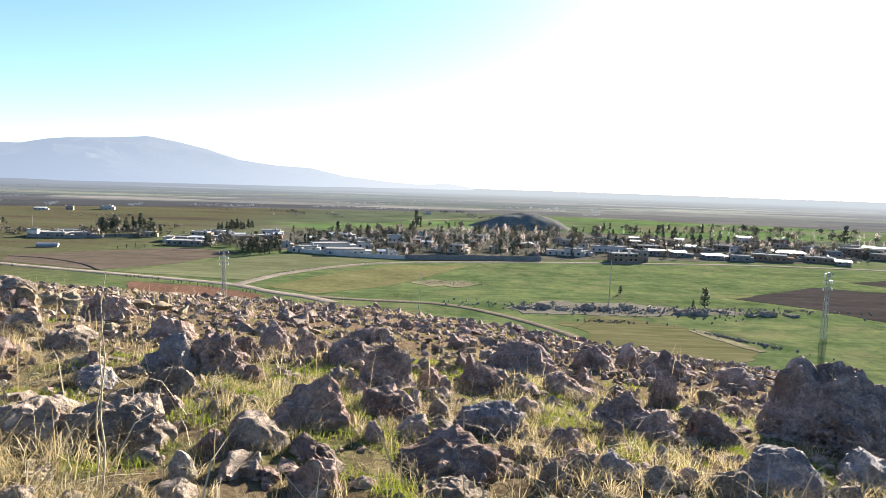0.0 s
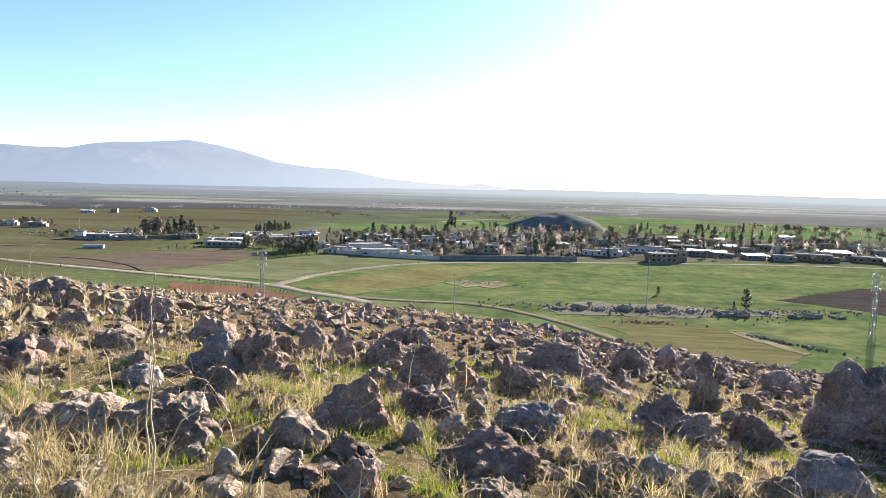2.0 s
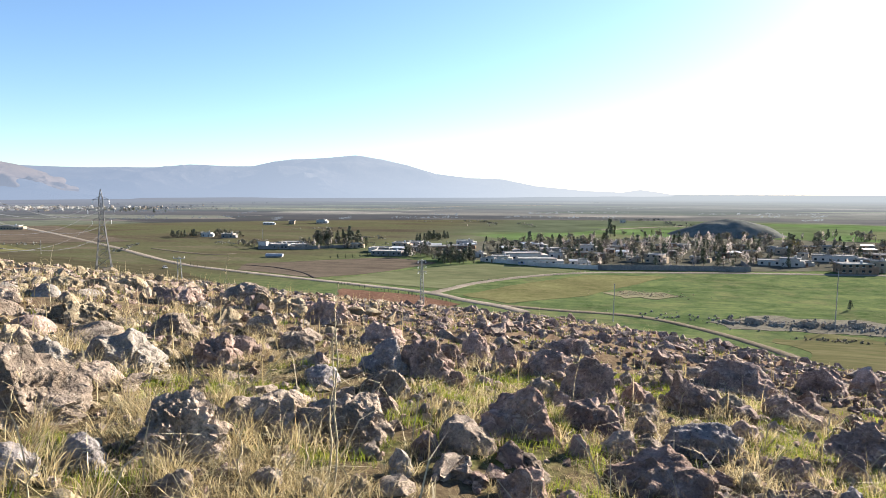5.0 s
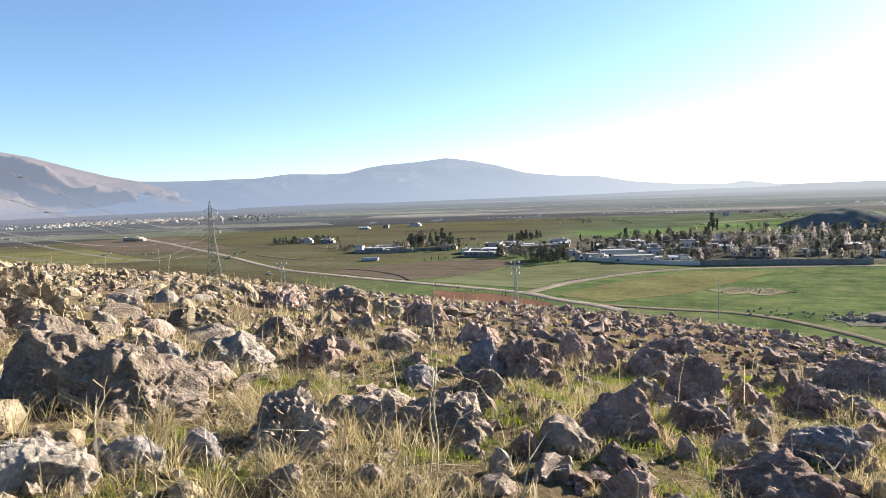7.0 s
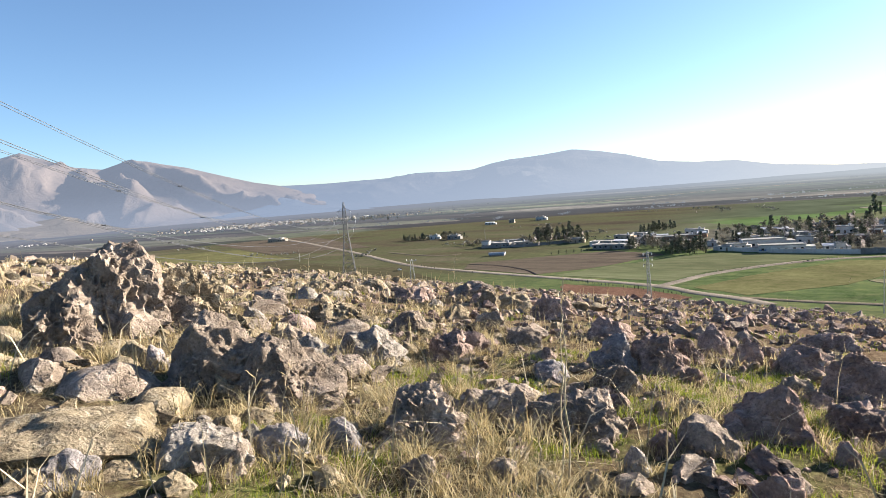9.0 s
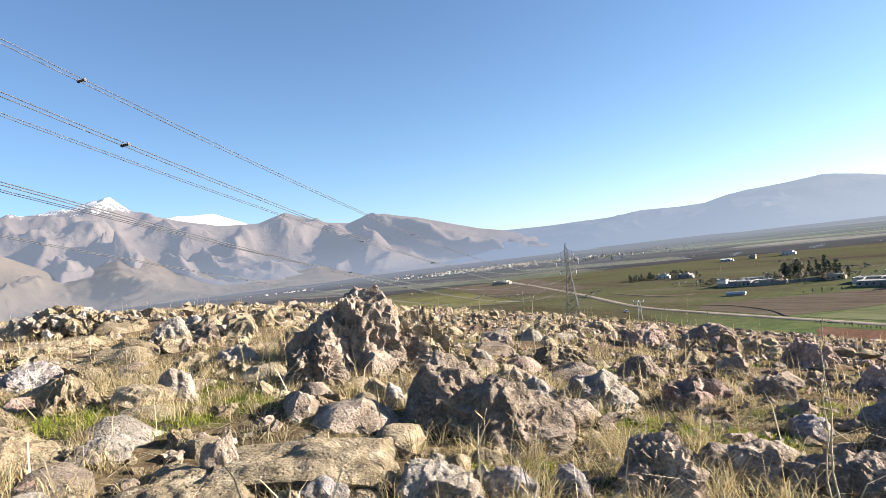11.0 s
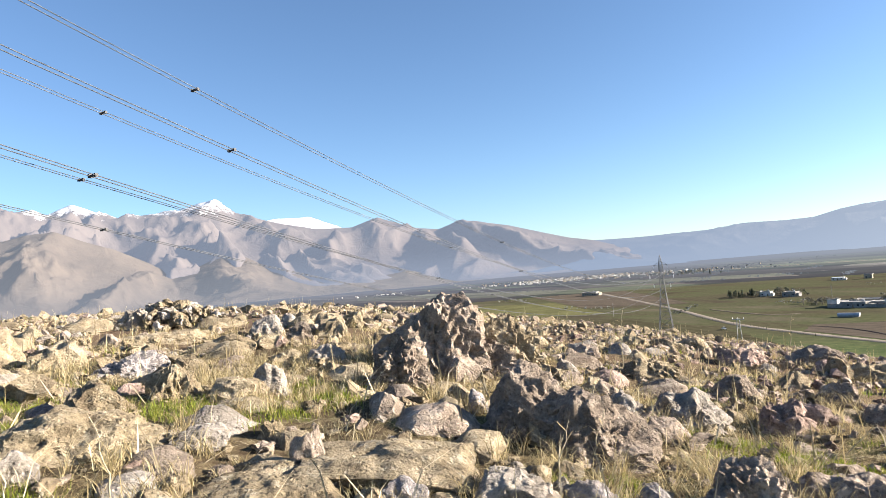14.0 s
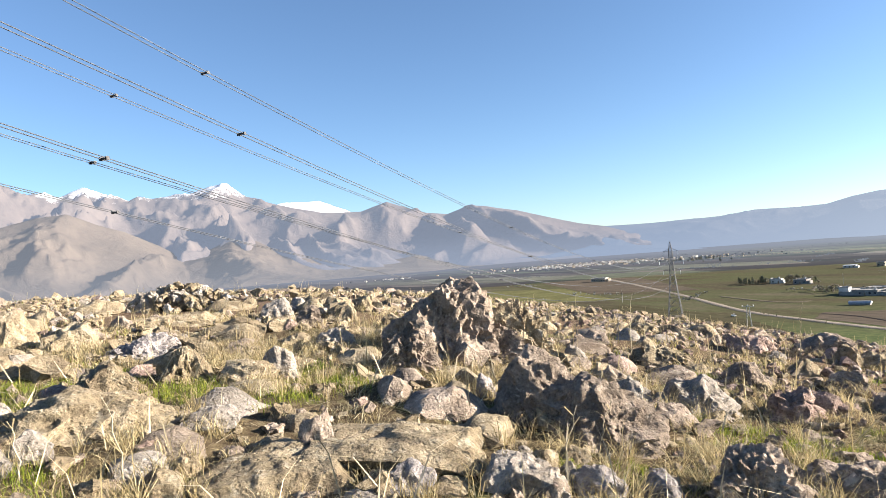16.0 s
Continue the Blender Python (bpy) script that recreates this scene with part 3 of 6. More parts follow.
# ---- mountains ----
def range_mesh(name, label, material, az0, az1, r0, r1, profile, power, gully, seed, step=0.14, rows=84, size=520.0, crag=0.03):
    """A range as a relief: its crest follows a few summits, its flanks break into spurs and gullies that branch downhill."""
    azs, us = np.arange(az0, az1 + step, step), np.linspace(0, 1.18, rows)
    crest_az, crest_el = zip(*profile)
    u, a = (g.ravel() for g in np.meshgrid(us, azs, indexing="ij"))
    r = r0 + (r1 - r0) * u
    x, y = -r * np.sin(np.radians(a)), r * np.cos(np.radians(a))
    p = np.stack([x / size, y / size, np.full(len(x), seed)], 1)
    # spurs swing to either side on their way down from the summits
    swing = 3.2 * fast_noise(p, 0.45, seed + 2) * np.clip(1 - u, 0, 1)
    tops = np.tan(np.radians(np.interp(a + swing, crest_az, crest_el))) * r1 - PLAIN
    p = p + 0.35 * np.stack([fast_noise(p, 0.8, seed + 5), fast_noise(p, 0.8, seed + 6), 0 * u], 1)
    spur, weight, total = np.zeros(len(x)), np.ones(len(x)), 0.0
    for k in range(6):
        layer = (1 - np.minimum(np.abs(fast_noise(p, 1.0 * 2.1 ** k, seed + 9 * k)) * 1.6, 1)) ** 2
        spur, total = spur + layer * weight * 0.5 ** k, total + 0.5 ** k
        weight = np.clip(weight * layer * 1.6, 0, 1)
    spur /= total
    lift = np.where(u <= 1, np.minimum(u, 1) ** power, 1 - (u - 1) * 1.6)
    hump = np.where(u < 1, np.clip(4 * u * (1 - u), 0, 1), 0)
    z = PLAIN - 6 + tops * np.maximum(lift + gully * (spur - 0.42) * hump + crag * (spur - 0.4) * np.minimum(u, 1) ** 4, -0.01)
    ob = new(name, mesh_from(name, np.stack([x, y, z], 1), grid_faces(rows, len(azs))[:, ::-1], material))
    return tagged(ob, label, "mountain", kind="structure")


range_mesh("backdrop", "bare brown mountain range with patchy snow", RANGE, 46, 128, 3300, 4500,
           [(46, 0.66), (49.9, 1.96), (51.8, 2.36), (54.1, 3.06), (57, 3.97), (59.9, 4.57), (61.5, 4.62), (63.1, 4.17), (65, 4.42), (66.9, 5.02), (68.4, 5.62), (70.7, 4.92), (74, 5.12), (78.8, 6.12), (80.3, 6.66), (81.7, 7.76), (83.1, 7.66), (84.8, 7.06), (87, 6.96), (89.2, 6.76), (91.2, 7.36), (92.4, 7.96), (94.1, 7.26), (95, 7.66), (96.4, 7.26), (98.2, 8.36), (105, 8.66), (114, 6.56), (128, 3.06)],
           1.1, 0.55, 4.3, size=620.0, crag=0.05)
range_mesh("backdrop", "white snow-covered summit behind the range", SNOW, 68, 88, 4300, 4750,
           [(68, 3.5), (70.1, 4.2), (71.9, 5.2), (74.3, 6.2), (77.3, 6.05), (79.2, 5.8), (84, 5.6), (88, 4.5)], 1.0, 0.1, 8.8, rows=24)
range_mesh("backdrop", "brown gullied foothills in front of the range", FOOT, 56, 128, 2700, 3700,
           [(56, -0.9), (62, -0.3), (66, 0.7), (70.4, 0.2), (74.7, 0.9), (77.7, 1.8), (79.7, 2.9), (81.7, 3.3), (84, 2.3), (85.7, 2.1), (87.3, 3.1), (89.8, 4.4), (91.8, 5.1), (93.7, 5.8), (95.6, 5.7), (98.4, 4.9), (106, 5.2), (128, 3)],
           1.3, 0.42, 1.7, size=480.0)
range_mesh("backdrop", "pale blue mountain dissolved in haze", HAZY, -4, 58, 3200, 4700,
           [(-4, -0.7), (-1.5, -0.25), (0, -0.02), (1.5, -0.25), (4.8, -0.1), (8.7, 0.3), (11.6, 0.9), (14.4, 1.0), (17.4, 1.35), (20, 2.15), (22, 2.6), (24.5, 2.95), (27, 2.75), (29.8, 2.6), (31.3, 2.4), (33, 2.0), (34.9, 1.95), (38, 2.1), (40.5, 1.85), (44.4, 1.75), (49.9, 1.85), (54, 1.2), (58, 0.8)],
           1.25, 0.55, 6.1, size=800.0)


# ---- rocks ----
def rock_shape(seed, sx, sy, sz, kind, level, crest="689875"):
    """Weathered limestone: a block broken along planes, its crest rising and falling from side to side, then pitted and fluted by rain."""
    rnd = random.Random(seed)
    bm = bmesh.new()
    bmesh.ops.create_icosphere(bm, subdivisions=level, radius=1.0)
    p = np.array([v.co[:] for v in bm.verts])
    f = np.array([[v.index for v in fc.verts] for fc in bm.faces])
    bm.free()
    # flat broken faces: a box with tilted sides, its corners struck off
    reach = np.full(len(p), 9.0)
    faces = [(1, 0, 0), (-1, 0, 0), (0, 1, 0), (0, -1, 0), (0, 0, 1), (0, 0, -1)]
    faces = [(np.array(n) + [rnd.uniform(-0.3, 0.3) for _ in range(3)], rnd.uniform(0.85, 1.0)) for n in faces]
    faces += [(np.array([rnd.gauss(0, 1), rnd.gauss(0, 1), rnd.gauss(0.2, 0.7)]), rnd.uniform(0.88, 1.25)) for _ in range({"b": 12, "k": 9, "s": 6}[kind])]
    for n, away in faces:
        toward = p @ (n / np.linalg.norm(n))
        reach = np.minimum(reach, np.where(toward > 0.02, away / np.maximum(toward, 0.02), 9.0))
    p = p * np.minimum(reach, 1.45)[:, None]
    p -= (p.max(0) + p.min(0)) / 2
    p /= np.abs(p).max(0)
    tops = 0.12 + 0.88 * np.array([int(c) for c in crest]) / 9.0
    at = np.linspace(-1.0, 1.0, len(tops))
    wobble = 0.10 * fast_noise(p, 1.7, seed * 0.31)
    rise = np.interp(p[:, 0] + wobble, at, tops)
    back = 1 - 0.25 * np.clip(np.abs(p[:, 1]) - 0.35, 0, 1)
    p[:, 2] = np.where(p[:, 2] > 0, p[:, 2] * rise * back, p[:, 2])
    p[:, 1] += {"b": 0.28, "k": 0.22, "s": 0.0}[kind] * np.clip(p[:, 2], -0.2, 1)
    p[:, :2] *= (1 - {"b": 0.22, "k": 0.40, "s": 0.1}[kind] * np.clip(p[:, 2], 0, 1))[:, None]
    q = p * np.array([sx / 2, sy / 2, sz])
    ref = (sx * sy * sz) ** (1 / 3)
    s0 = seed * 1.37
    amp = {"b": (0.050, 0.085, 0.95), "k": (0.075, 0.075, 1.35), "s": (0.06, 0.035, 0.5)}[kind]
    bend = q + 0.10 * ref * np.stack([fast_noise(q, 2.3 / ref, s0 + 3), fast_noise(q, 2.3 / ref, s0 + 4), fast_noise(q, 2.3 / ref, s0 + 6)], 1)
    d = amp[0] * ref * fast_noise(q, 1.9 / ref, s0) + amp[1] * ref * ridges(bend, 2.7 / ref, s0 + 5)
    if level > 2:
        fit_size = min(1.0, (ref / 0.65) ** 0.8) * amp[2]
        # rain flutes and solution pits, the same size on every rock
        d += fit_size * (0.030 if kind == "k" else 0.042) * ridges(bend * np.array([1, 1, 0.8]), 4.5, s0 + 11)
        d += fit_size * 0.026 * ridges(bend, 10, s0 + 12)
        if level > 3:
            d += fit_size * 0.012 * ridges(q, 23, s0 + 13)
            much = np.clip(fast_noise(q, 2.2, s0 + 19) + {"b": -0.05, "k": 0.5, "s": 0.0}[kind], 0, 0.8)
            d -= fit_size * 0.17 * much * np.clip(0.52 - cells(bend, 12.0, s0 + 17), 0, 1)
            d -= fit_size * 0.12 * much * np.clip(0.50 - cells(bend, 24.0, s0 + 18), 0, 1)
    out = p / np.linalg.norm(p, axis=1)[:, None] * np.array([1, 1, 0.8])
    q = q + out * d[:, None]
    low, high = q.min(0), q.max(0)
    upper = q[:, 2] > 0
    q[:, :2] = (q[:, :2] - (low[:2] + high[:2]) / 2) / (high[:2] - low[:2]) * np.array([sx, sy]) * 1.02
    q[:, 2] = np.where(upper, q[:, 2] * sz / high[2], q[:, 2] * sz * 0.4 / -low[2])
    return q, f


def rubble_shape(seed, rough):
    """A broken angular stone: the hull of a few points, its faces roughened."""
    rnd = random.Random(seed)
    bm = bmesh.new()
    for _ in range(15 if rough else 10):
        d = Vector((rnd.gauss(0, 1), rnd.gauss(0, 1), rnd.gauss(0, 1))).normalized() * rnd.uniform(0.75, 1.1)
        bm.verts.new((d.x * 0.5, d.y * 0.4, d.z * 0.36))
    got = bmesh.ops.convex_hull(bm, input=bm.verts[:])
    bmesh.ops.delete(bm, geom=list({v for v in got["geom_interior"] if isinstance(v, bmesh.types.BMVert)}), context="VERTS")
    for cut in range(rough):
        bmesh.ops.subdivide_edges(bm, edges=bm.edges[:], cuts=1, use_grid_fill=True)
        bmesh.ops.triangulate(bm, faces=bm.faces[:])
        for v in bm.verts:
            v.co += noise.noise_vector(v.co * (3.0 + 4 * cut) + Vector((seed, 0, cut))) * (0.17 / (1 + cut))
    bm.verts.index_update()
    v = np.array([q.co[:] for q in bm.verts])
    f = np.array([[q.index for q in fc.verts] for fc in bm.faces])
    bm.free()
    return v, f


def rock_mesh(v, f, material):
    me = mesh_from("rock", v, f, material)
    me.set_sharp_from_angle(angle=radians(38))
    return me


rock_count = 0
ROCK_WORDS = {"d": "dark grey", "g": "grey", "p": "pinkish grey", "t": "tan", "w": "pale", "u": "blue-grey"}
KIND_WORDS = {"k": "pitted limestone outcrop", "b": "angular limestone boulder", "s": "limestone slab"}
placed = []


def rock(x, y, w, d, h, kind, tone, crest):
    """One rock of the foreground, sunk a little into the soil. crest: how high it stands from side to side, of nine."""
    global rock_count
    rock_count += 1
    r = math.hypot(x, y)
    span = w / r
    level = 6 if span > 0.115 else 5 if span > 0.05 else 4
    v, f = rock_shape(rock_count, w, d, h, kind, level, crest)
    me = rock_mesh(v, f, ROCK[tone])
    ob = new("boulder" if w > 0.45 else "rock", me)
    facing = math.atan2(-x, y)
    tilt = Matrix.Identity(4)
    if kind == "s":        # bedrock lies with the slope
        e = w * 0.4
        n = Vector((float(soil(x - e, y)[0] - soil(x + e, y)[0]), float(soil(x, y - e)[0] - soil(x, y + e)[0]), 2 * e))
        tilt = Vector((0, 0, 1)).rotation_difference(n).to_matrix().to_4x4()
    ob.matrix_world = Matrix.Translation((x, y, float(soil(x, y)[0]))) @ tilt @ Matrix.Rotation(facing, 4, "Z")
    near_word = "among dry grass on the hilltop" if r < 7 else "standing on the stony hilltop"
    size_word = "large " if w > 0.8 else "small " if w < 0.3 else ""
    tagged(ob, size_word + ROCK_WORDS[tone] + " " + KIND_WORDS[kind] + " " + near_word, "boulder" if w > 0.45 else "rock", "rocks on the hilltop")
    placed.append((x, y, w * 0.5))
    return ob


rock(-5.05, 7.90, 0.59, 0.47, 0.25, "b", "g", "7996")
rock(-4.07, 7.07, 0.48, 0.38, 0.19, "b", "g", "5786")
rock(-5.22, 10.17, 0.85, 0.68, 0.43, "k", "d", "4689765")
rock(-3.47, 8.40, 0.74, 0.59, 0.36, "b", "d", "6986")
rock(-2.70, 6.60, 0.53, 0.42, 0.37, "b", "u", "6899")
rock(-2.30, 6.88, 0.67, 0.53, 0.38, "k", "d", "9875")
rock(-1.84, 6.61, 0.26, 0.21, 0.16, "b", "p", "6985")
rock(-3.02, 5.72, 0.41, 0.33, 0.16, "b", "u", "9765")
rock(-2.36, 5.74, 0.56, 0.45, 0.25, "k", "g", "7899")
rock(-2.71, 3.25, 0.66, 0.53, 0.38, "k", "g", "69997")
rock(-2.60, 4.13, 0.67, 0.53, 0.26, "b", "g", "7889")
rock(-2.10, 4.37, 0.78, 0.62, 0.32, "b", "g", "998764")
rock(-1.13, 4.36, 0.43, 0.34, 0.23, "b", "g", "98642")
rock(-1.39, 4.17, 0.24, 0.19, 0.17, "b", "p", "5785")
rock(-1.40, 3.71, 0.19, 0.15, 0.18, "b", "w", "79986")
rock(-0.64, 3.73, 0.34, 0.27, 0.22, "k", "p", "57986")
rock(-0.85, 4.94, 0.70, 0.56, 0.39, "b", "p", "589975")
rock(-0.35, 5.56, 0.54, 0.43, 0.24, "b", "d", "98764")
rock(-1.53, 5.10, 0.16, 0.13, 0.14, "b", "t", "7998")
rock(-0.37, 4.70, 0.19, 0.15, 0.16, "b", "p", "9876")
rock(-0.11, 5.13, 0.36, 0.29, 0.14, "b", "g", "4986")
rock(-1.03, 7.83, 0.62, 0.50, 0.33, "b", "d", "5789")
rock(-0.46, 6.84, 0.65, 0.52, 0.43, "b", "d", "689986")
rock(-1.08, 10.32, 0.93, 0.74, 0.23, "k", "d", "4798")
rock(0.05, 7.15, 0.43, 0.34, 0.25, "b", "p", "8755")
rock(0.57, 7.66, 0.63, 0.50, 0.47, "k", "d", "397653")
rock(1.36, 9.70, 1.17, 0.94, 0.46, "b", "d", "69985")
rock(0.10, 6.69, 0.31, 0.25, 0.14, "b", "g", "5985")
rock(0.11, 5.93, 0.26, 0.21, 0.21, "k", "g", "57864")
rock(0.55, 5.78, 0.69, 0.55, 0.28, "b", "u", "578998")
rock(0.19, 4.46, 0.76, 0.61, 0.26, "b", "p", "579864")
rock(0.19, 4.01, 0.50, 0.40, 0.11, "b", "g", "5798")
rock(1.22, 5.52, 0.43, 0.34, 0.18, "k", "d", "5796")
rock(0.85, 5.02, 0.19, 0.15, 0.10, "b", "t", "7985")
rock(0.93, 4.42, 0.25, 0.20, 0.18, "b", "g", "896")
rock(1.22, 4.72, 0.30, 0.24, 0.18, "b", "g", "6986")
rock(1.72, 8.00, 0.75, 0.60, 0.32, "b", "d", "379843")
rock(2.76, 11.04, 0.76, 0.61, 0.40, "b", "d", "5986")
rock(4.42, 11.80, 0.98, 0.79, 0.49, "k", "d", "298531")
rock(5.14, 10.77, 0.65, 0.52, 0.34, "b", "d", "6886")
rock(4.45, 6.81, 1.87, 1.31, 0.86, "k", "d", "68788777")
rock(2.77, 4.92, 0.75, 0.60, 0.34, "b", "u", "48985")
rock(3.97, 5.46, 0.66, 0.53, 0.28, "b", "u", "89875")
rock(2.23, 4.44, 0.40, 0.32, 0.21, "b", "g", "58974")
rock(1.43, 4.71, 0.31, 0.25, 0.21, "b", "u", "6985")
rock(1.70, 4.53, 0.32, 0.25, 0.15, "b", "g", "5896")
rock(1.92, 4.54, 0.16, 0.12, 0.15, "b", "p", "7997")
rock(1.97, 5.27, 0.19, 0.15, 0.18, "b", "g", "6984")
rock(1.93, 6.47, 0.58, 0.46, 0.33, "k", "d", "47985")
rock(2.24, 6.33, 0.58, 0.46, 0.29, "b", "d", "5896")
rock(2.88, 6.51, 0.58, 0.46, 0.31, "k", "d", "67985")
rock(3.88, 12.87, 0.59, 0.47, 0.45, "b", "d", "5985")
rock(2.96, 8.11, 0.45, 0.36, 0.45, "k", "d", "58976")
rock(0.99, 6.37, 0.31, 0.25, 0.18, "b", "d", "5974")
rock(0.86, 7.96, 0.35, 0.28, 0.23, "b", "g", "4894")
rock(-4.42, 2.94, 0.92, 0.66, 0.58, "b", "g", "699865")
rock(-3.96, 3.15, 1.00, 0.75, 0.50, "b", "g", "479763")
rock(-7.36, 3.54, 1.65, 1.20, 0.96, "k", "g", "46789876")
rock(-7.12, 4.45, 1.15, 0.85, 0.72, "k", "t", "78974")
rock(-6.38, 2.57, 0.80, 0.60, 0.50, "k", "g", "47898")
rock(-7.16, 3.88, 1.60, 0.93, 0.50, "k", "g", "788776")
rock(-10.95, 2.24, 0.57, 0.46, 0.39, "b", "w", "8997")
rock(-11.24, 0.71, 1.54, 1.08, 0.16, "s", "t", "7899")
rock(-8.54, 0.10, 1.02, 0.81, 0.28, "k", "u", "37987")
rock(-6.83, 0.47, 0.59, 0.47, 0.32, "k", "t", "68987")
rock(-6.44, 0.97, 0.58, 0.46, 0.21, "b", "t", "8997")
rock(-6.51, 1.32, 0.41, 0.33, 0.37, "b", "w", "99764")
rock(-10.24, -1.42, 0.73, 0.59, 0.46, "b", "t", "6897")
rock(-9.54, -0.69, 0.77, 0.62, 0.36, "b", "t", "5798")
rock(-7.76, -1.24, 0.90, 0.72, 0.26, "b", "t", "7876")
rock(-6.41, -0.25, 0.72, 0.57, 0.31, "k", "t", "58986")
rock(-5.43, -0.33, 1.37, 0.96, 0.28, "b", "t", "257998763")
rock(-4.52, -0.77, 0.23, 0.19, 0.17, "b", "w", "7985")
rock(-4.69, -0.60, 0.25, 0.20, 0.19, "b", "w", "6985")
rock(-5.09, 0.47, 0.45, 0.36, 0.13, "b", "w", "5798")
rock(-4.23, 1.03, 0.26, 0.21, 0.32, "b", "g", "86679")
rock(-4.01, 1.51, 1.28, 1.02, 0.16, "s", "t", "6789877")
rock(-4.04, 0.81, 1.12, 0.90, 0.16, "s", "t", "5788776")
rock(-3.44, 1.33, 0.36, 0.29, 0.17, "b", "u", "35798")
rock(-4.24, 0.25, 0.22, 0.17, 0.11, "b", "t", "7986")
rock(-4.17, 0.60, 0.22, 0.18, 0.12, "b", "w", "8976")
rock(-3.25, 1.98, 0.53, 0.42, 0.18, "b", "w", "99877")
rock(-3.07, 1.98, 0.33, 0.27, 0.13, "b", "g", "3698")
rock(-3.09, 2.40, 0.34, 0.27, 0.17, "b", "u", "7986")
rock(-2.95, 2.74, 0.32, 0.26, 0.19, "b", "u", "6987")
rock(-4.11, 3.99, 0.50, 0.40, 0.17, "b", "g", "7889")
rock(-5.00, 4.35, 0.61, 0.49, 0.24, "k", "w", "36968")
rock(-4.65, 4.82, 0.91, 0.73, 0.33, "b", "w", "5697952")
rock(-6.71, 6.52, 0.97, 0.77, 0.41, "k", "t", "897654")
rock(-5.38, 6.44, 0.61, 0.49, 0.27, "b", "g", "5798")
rock(-4.23, 5.71, 0.58, 0.46, 0.30, "k", "d", "47698")
rock(-6.57, 4.93, 0.36, 0.29, 0.25, "b", "w", "6985")
rock(-10.04, 10.84, 0.70, 0.56, 0.24, "k", "t", "4796")
rock(-7.83, 9.47, 0.77, 0.62, 0.31, "b", "d", "5897")
rock(-8.33, 12.24, 0.95, 0.76, 0.39, "b", "d", "4896")
rock(-7.40, 11.31, 0.68, 0.55, 0.22, "b", "d", "5986")
rock(-6.46, 11.74, 0.64, 0.51, 0.26, "b", "d", "4897")
rock(-8.17, 12.05, 1.12, 0.90, 0.39, "b", "g", "68974")
rock(-7.94, 9.84, 0.73, 0.58, 0.28, "k", "d", "5897")
rock(-9.62, 2.42, 0.52, 0.42, 0.32, "b", "g", "5986")
rock(-10.79, 3.30, 0.62, 0.50, 0.28, "b", "t", "5896")
rock(-11.75, 4.09, 0.61, 0.49, 0.33, "k", "t", "5984")
rock(-7.82, 2.28, 0.58, 0.47, 0.24, "k", "w", "7989")
rock(-8.33, 1.88, 0.53, 0.43, 0.18, "b", "t", "5786")
rock(-19.55, -3.02, 0.74, 0.59, 0.25, "b", "g", "6897")
rock(-17.35, -0.93, 0.40, 0.32, 0.20, "b", "w", "5985")
rock(-17.36, -0.44, 0.38, 0.30, 0.21, "b", "w", "6985")
rock(-14.49, 0.31, 0.53, 0.42, 0.37, "b", "w", "5896")
rock(-8.01, 6.39, 0.48, 0.39, 0.19, "b", "g", "6986")
rock(-10.09, 9.27, 0.72, 0.58, 0.21, "b", "t", "5986")
rock(-9.98, 10.99, 0.52, 0.42, 0.23, "b", "g", "5986")
rock(-5.55, 4.69, 0.39, 0.31, 0.21, "b", "g", "3962")
rock(-5.04, 2.77, 0.22, 0.18, 0.20, "b", "u", "5985")
rock(-3.22, 2.29, 0.18, 0.15, 0.13, "b", "w", "7896")
rock(-6.92, 10.74, 0.57, 0.45, 0.36, "k", "t", "4786")
rock(-6.63, 11.28, 0.89, 0.71, 0.33, "b", "t", "6875")
rock(-2.49, 4.10, 0.37, 0.29, 0.10, "b", "g", "4764")
rock(-2.76, 4.47, 0.48, 0.38, 0.20, "b", "g", "7998")
rock(-2.21, 7.57, 0.47, 0.37, 0.26, "k", "d", "5796")
rock(-2.14, 8.74, 0.46, 0.37, 0.40, "b", "d", "5986")
rock(-1.67, 8.15, 0.40, 0.32, 0.31, "k", "d", "4796")
rock(-0.94, 6.36, 0.37, 0.29, 0.21, "b", "g", "4685")
rock(-0.54, 6.74, 0.36, 0.29, 0.16, "b", "g", "5874")
rock(1.05, 7.71, 0.34, 0.27, 0.21, "b", "t", "4764")
rock(1.73, 5.87, 0.26, 0.21, 0.20, "b", "d", "5874")
rock(3.84, 8.60, 0.42, 0.34, 0.24, "b", "t", "4764")
rock(-3.36, 2.13, 0.21, 0.17, 0.09, "b", "t", "5764")
rock(-2.00, 3.09, 0.23, 0.18, 0.12, "b", "g", "4796")
rock(-1.50, 3.29, 0.16, 0.13, 0.11, "b", "t", "4764")
rock(-2.27, 2.71, 0.28, 0.22, 0.17, "k", "g", "5896")
rock(-1.72, 3.10, 0.19, 0.15, 0.10, "b", "t", "4985")

BIG = len(placed)

# smaller rocks between the large ones: a dozen shapes, each used many times
shapes = []
for k in range(14):
    v, f = rock_shape(300 + k, 1.0, 0.8, 0.62, "kbkb"[k % 4], 3, ("5798", "7964", "4896", "6985")[k % 4])
    shapes.append({t: rock_mesh(v, f, ROCK[t]) for t in "dgtw"})
rnd = random.Random(5)


def tone_at(x, y):
    """Weathered dark on the slope towards the village, pale and tan on the ridge."""
    ridge = min(max((math.degrees(math.atan2(-x, y)) - 14) / 45, 0), 1)
    u = rnd.random()
    if u < 0.75 * ridge:
        return "t" if rnd.random() < 0.85 else "w"
    return "g" if rnd.random() < 0.35 + 0.5 * ridge else "d"


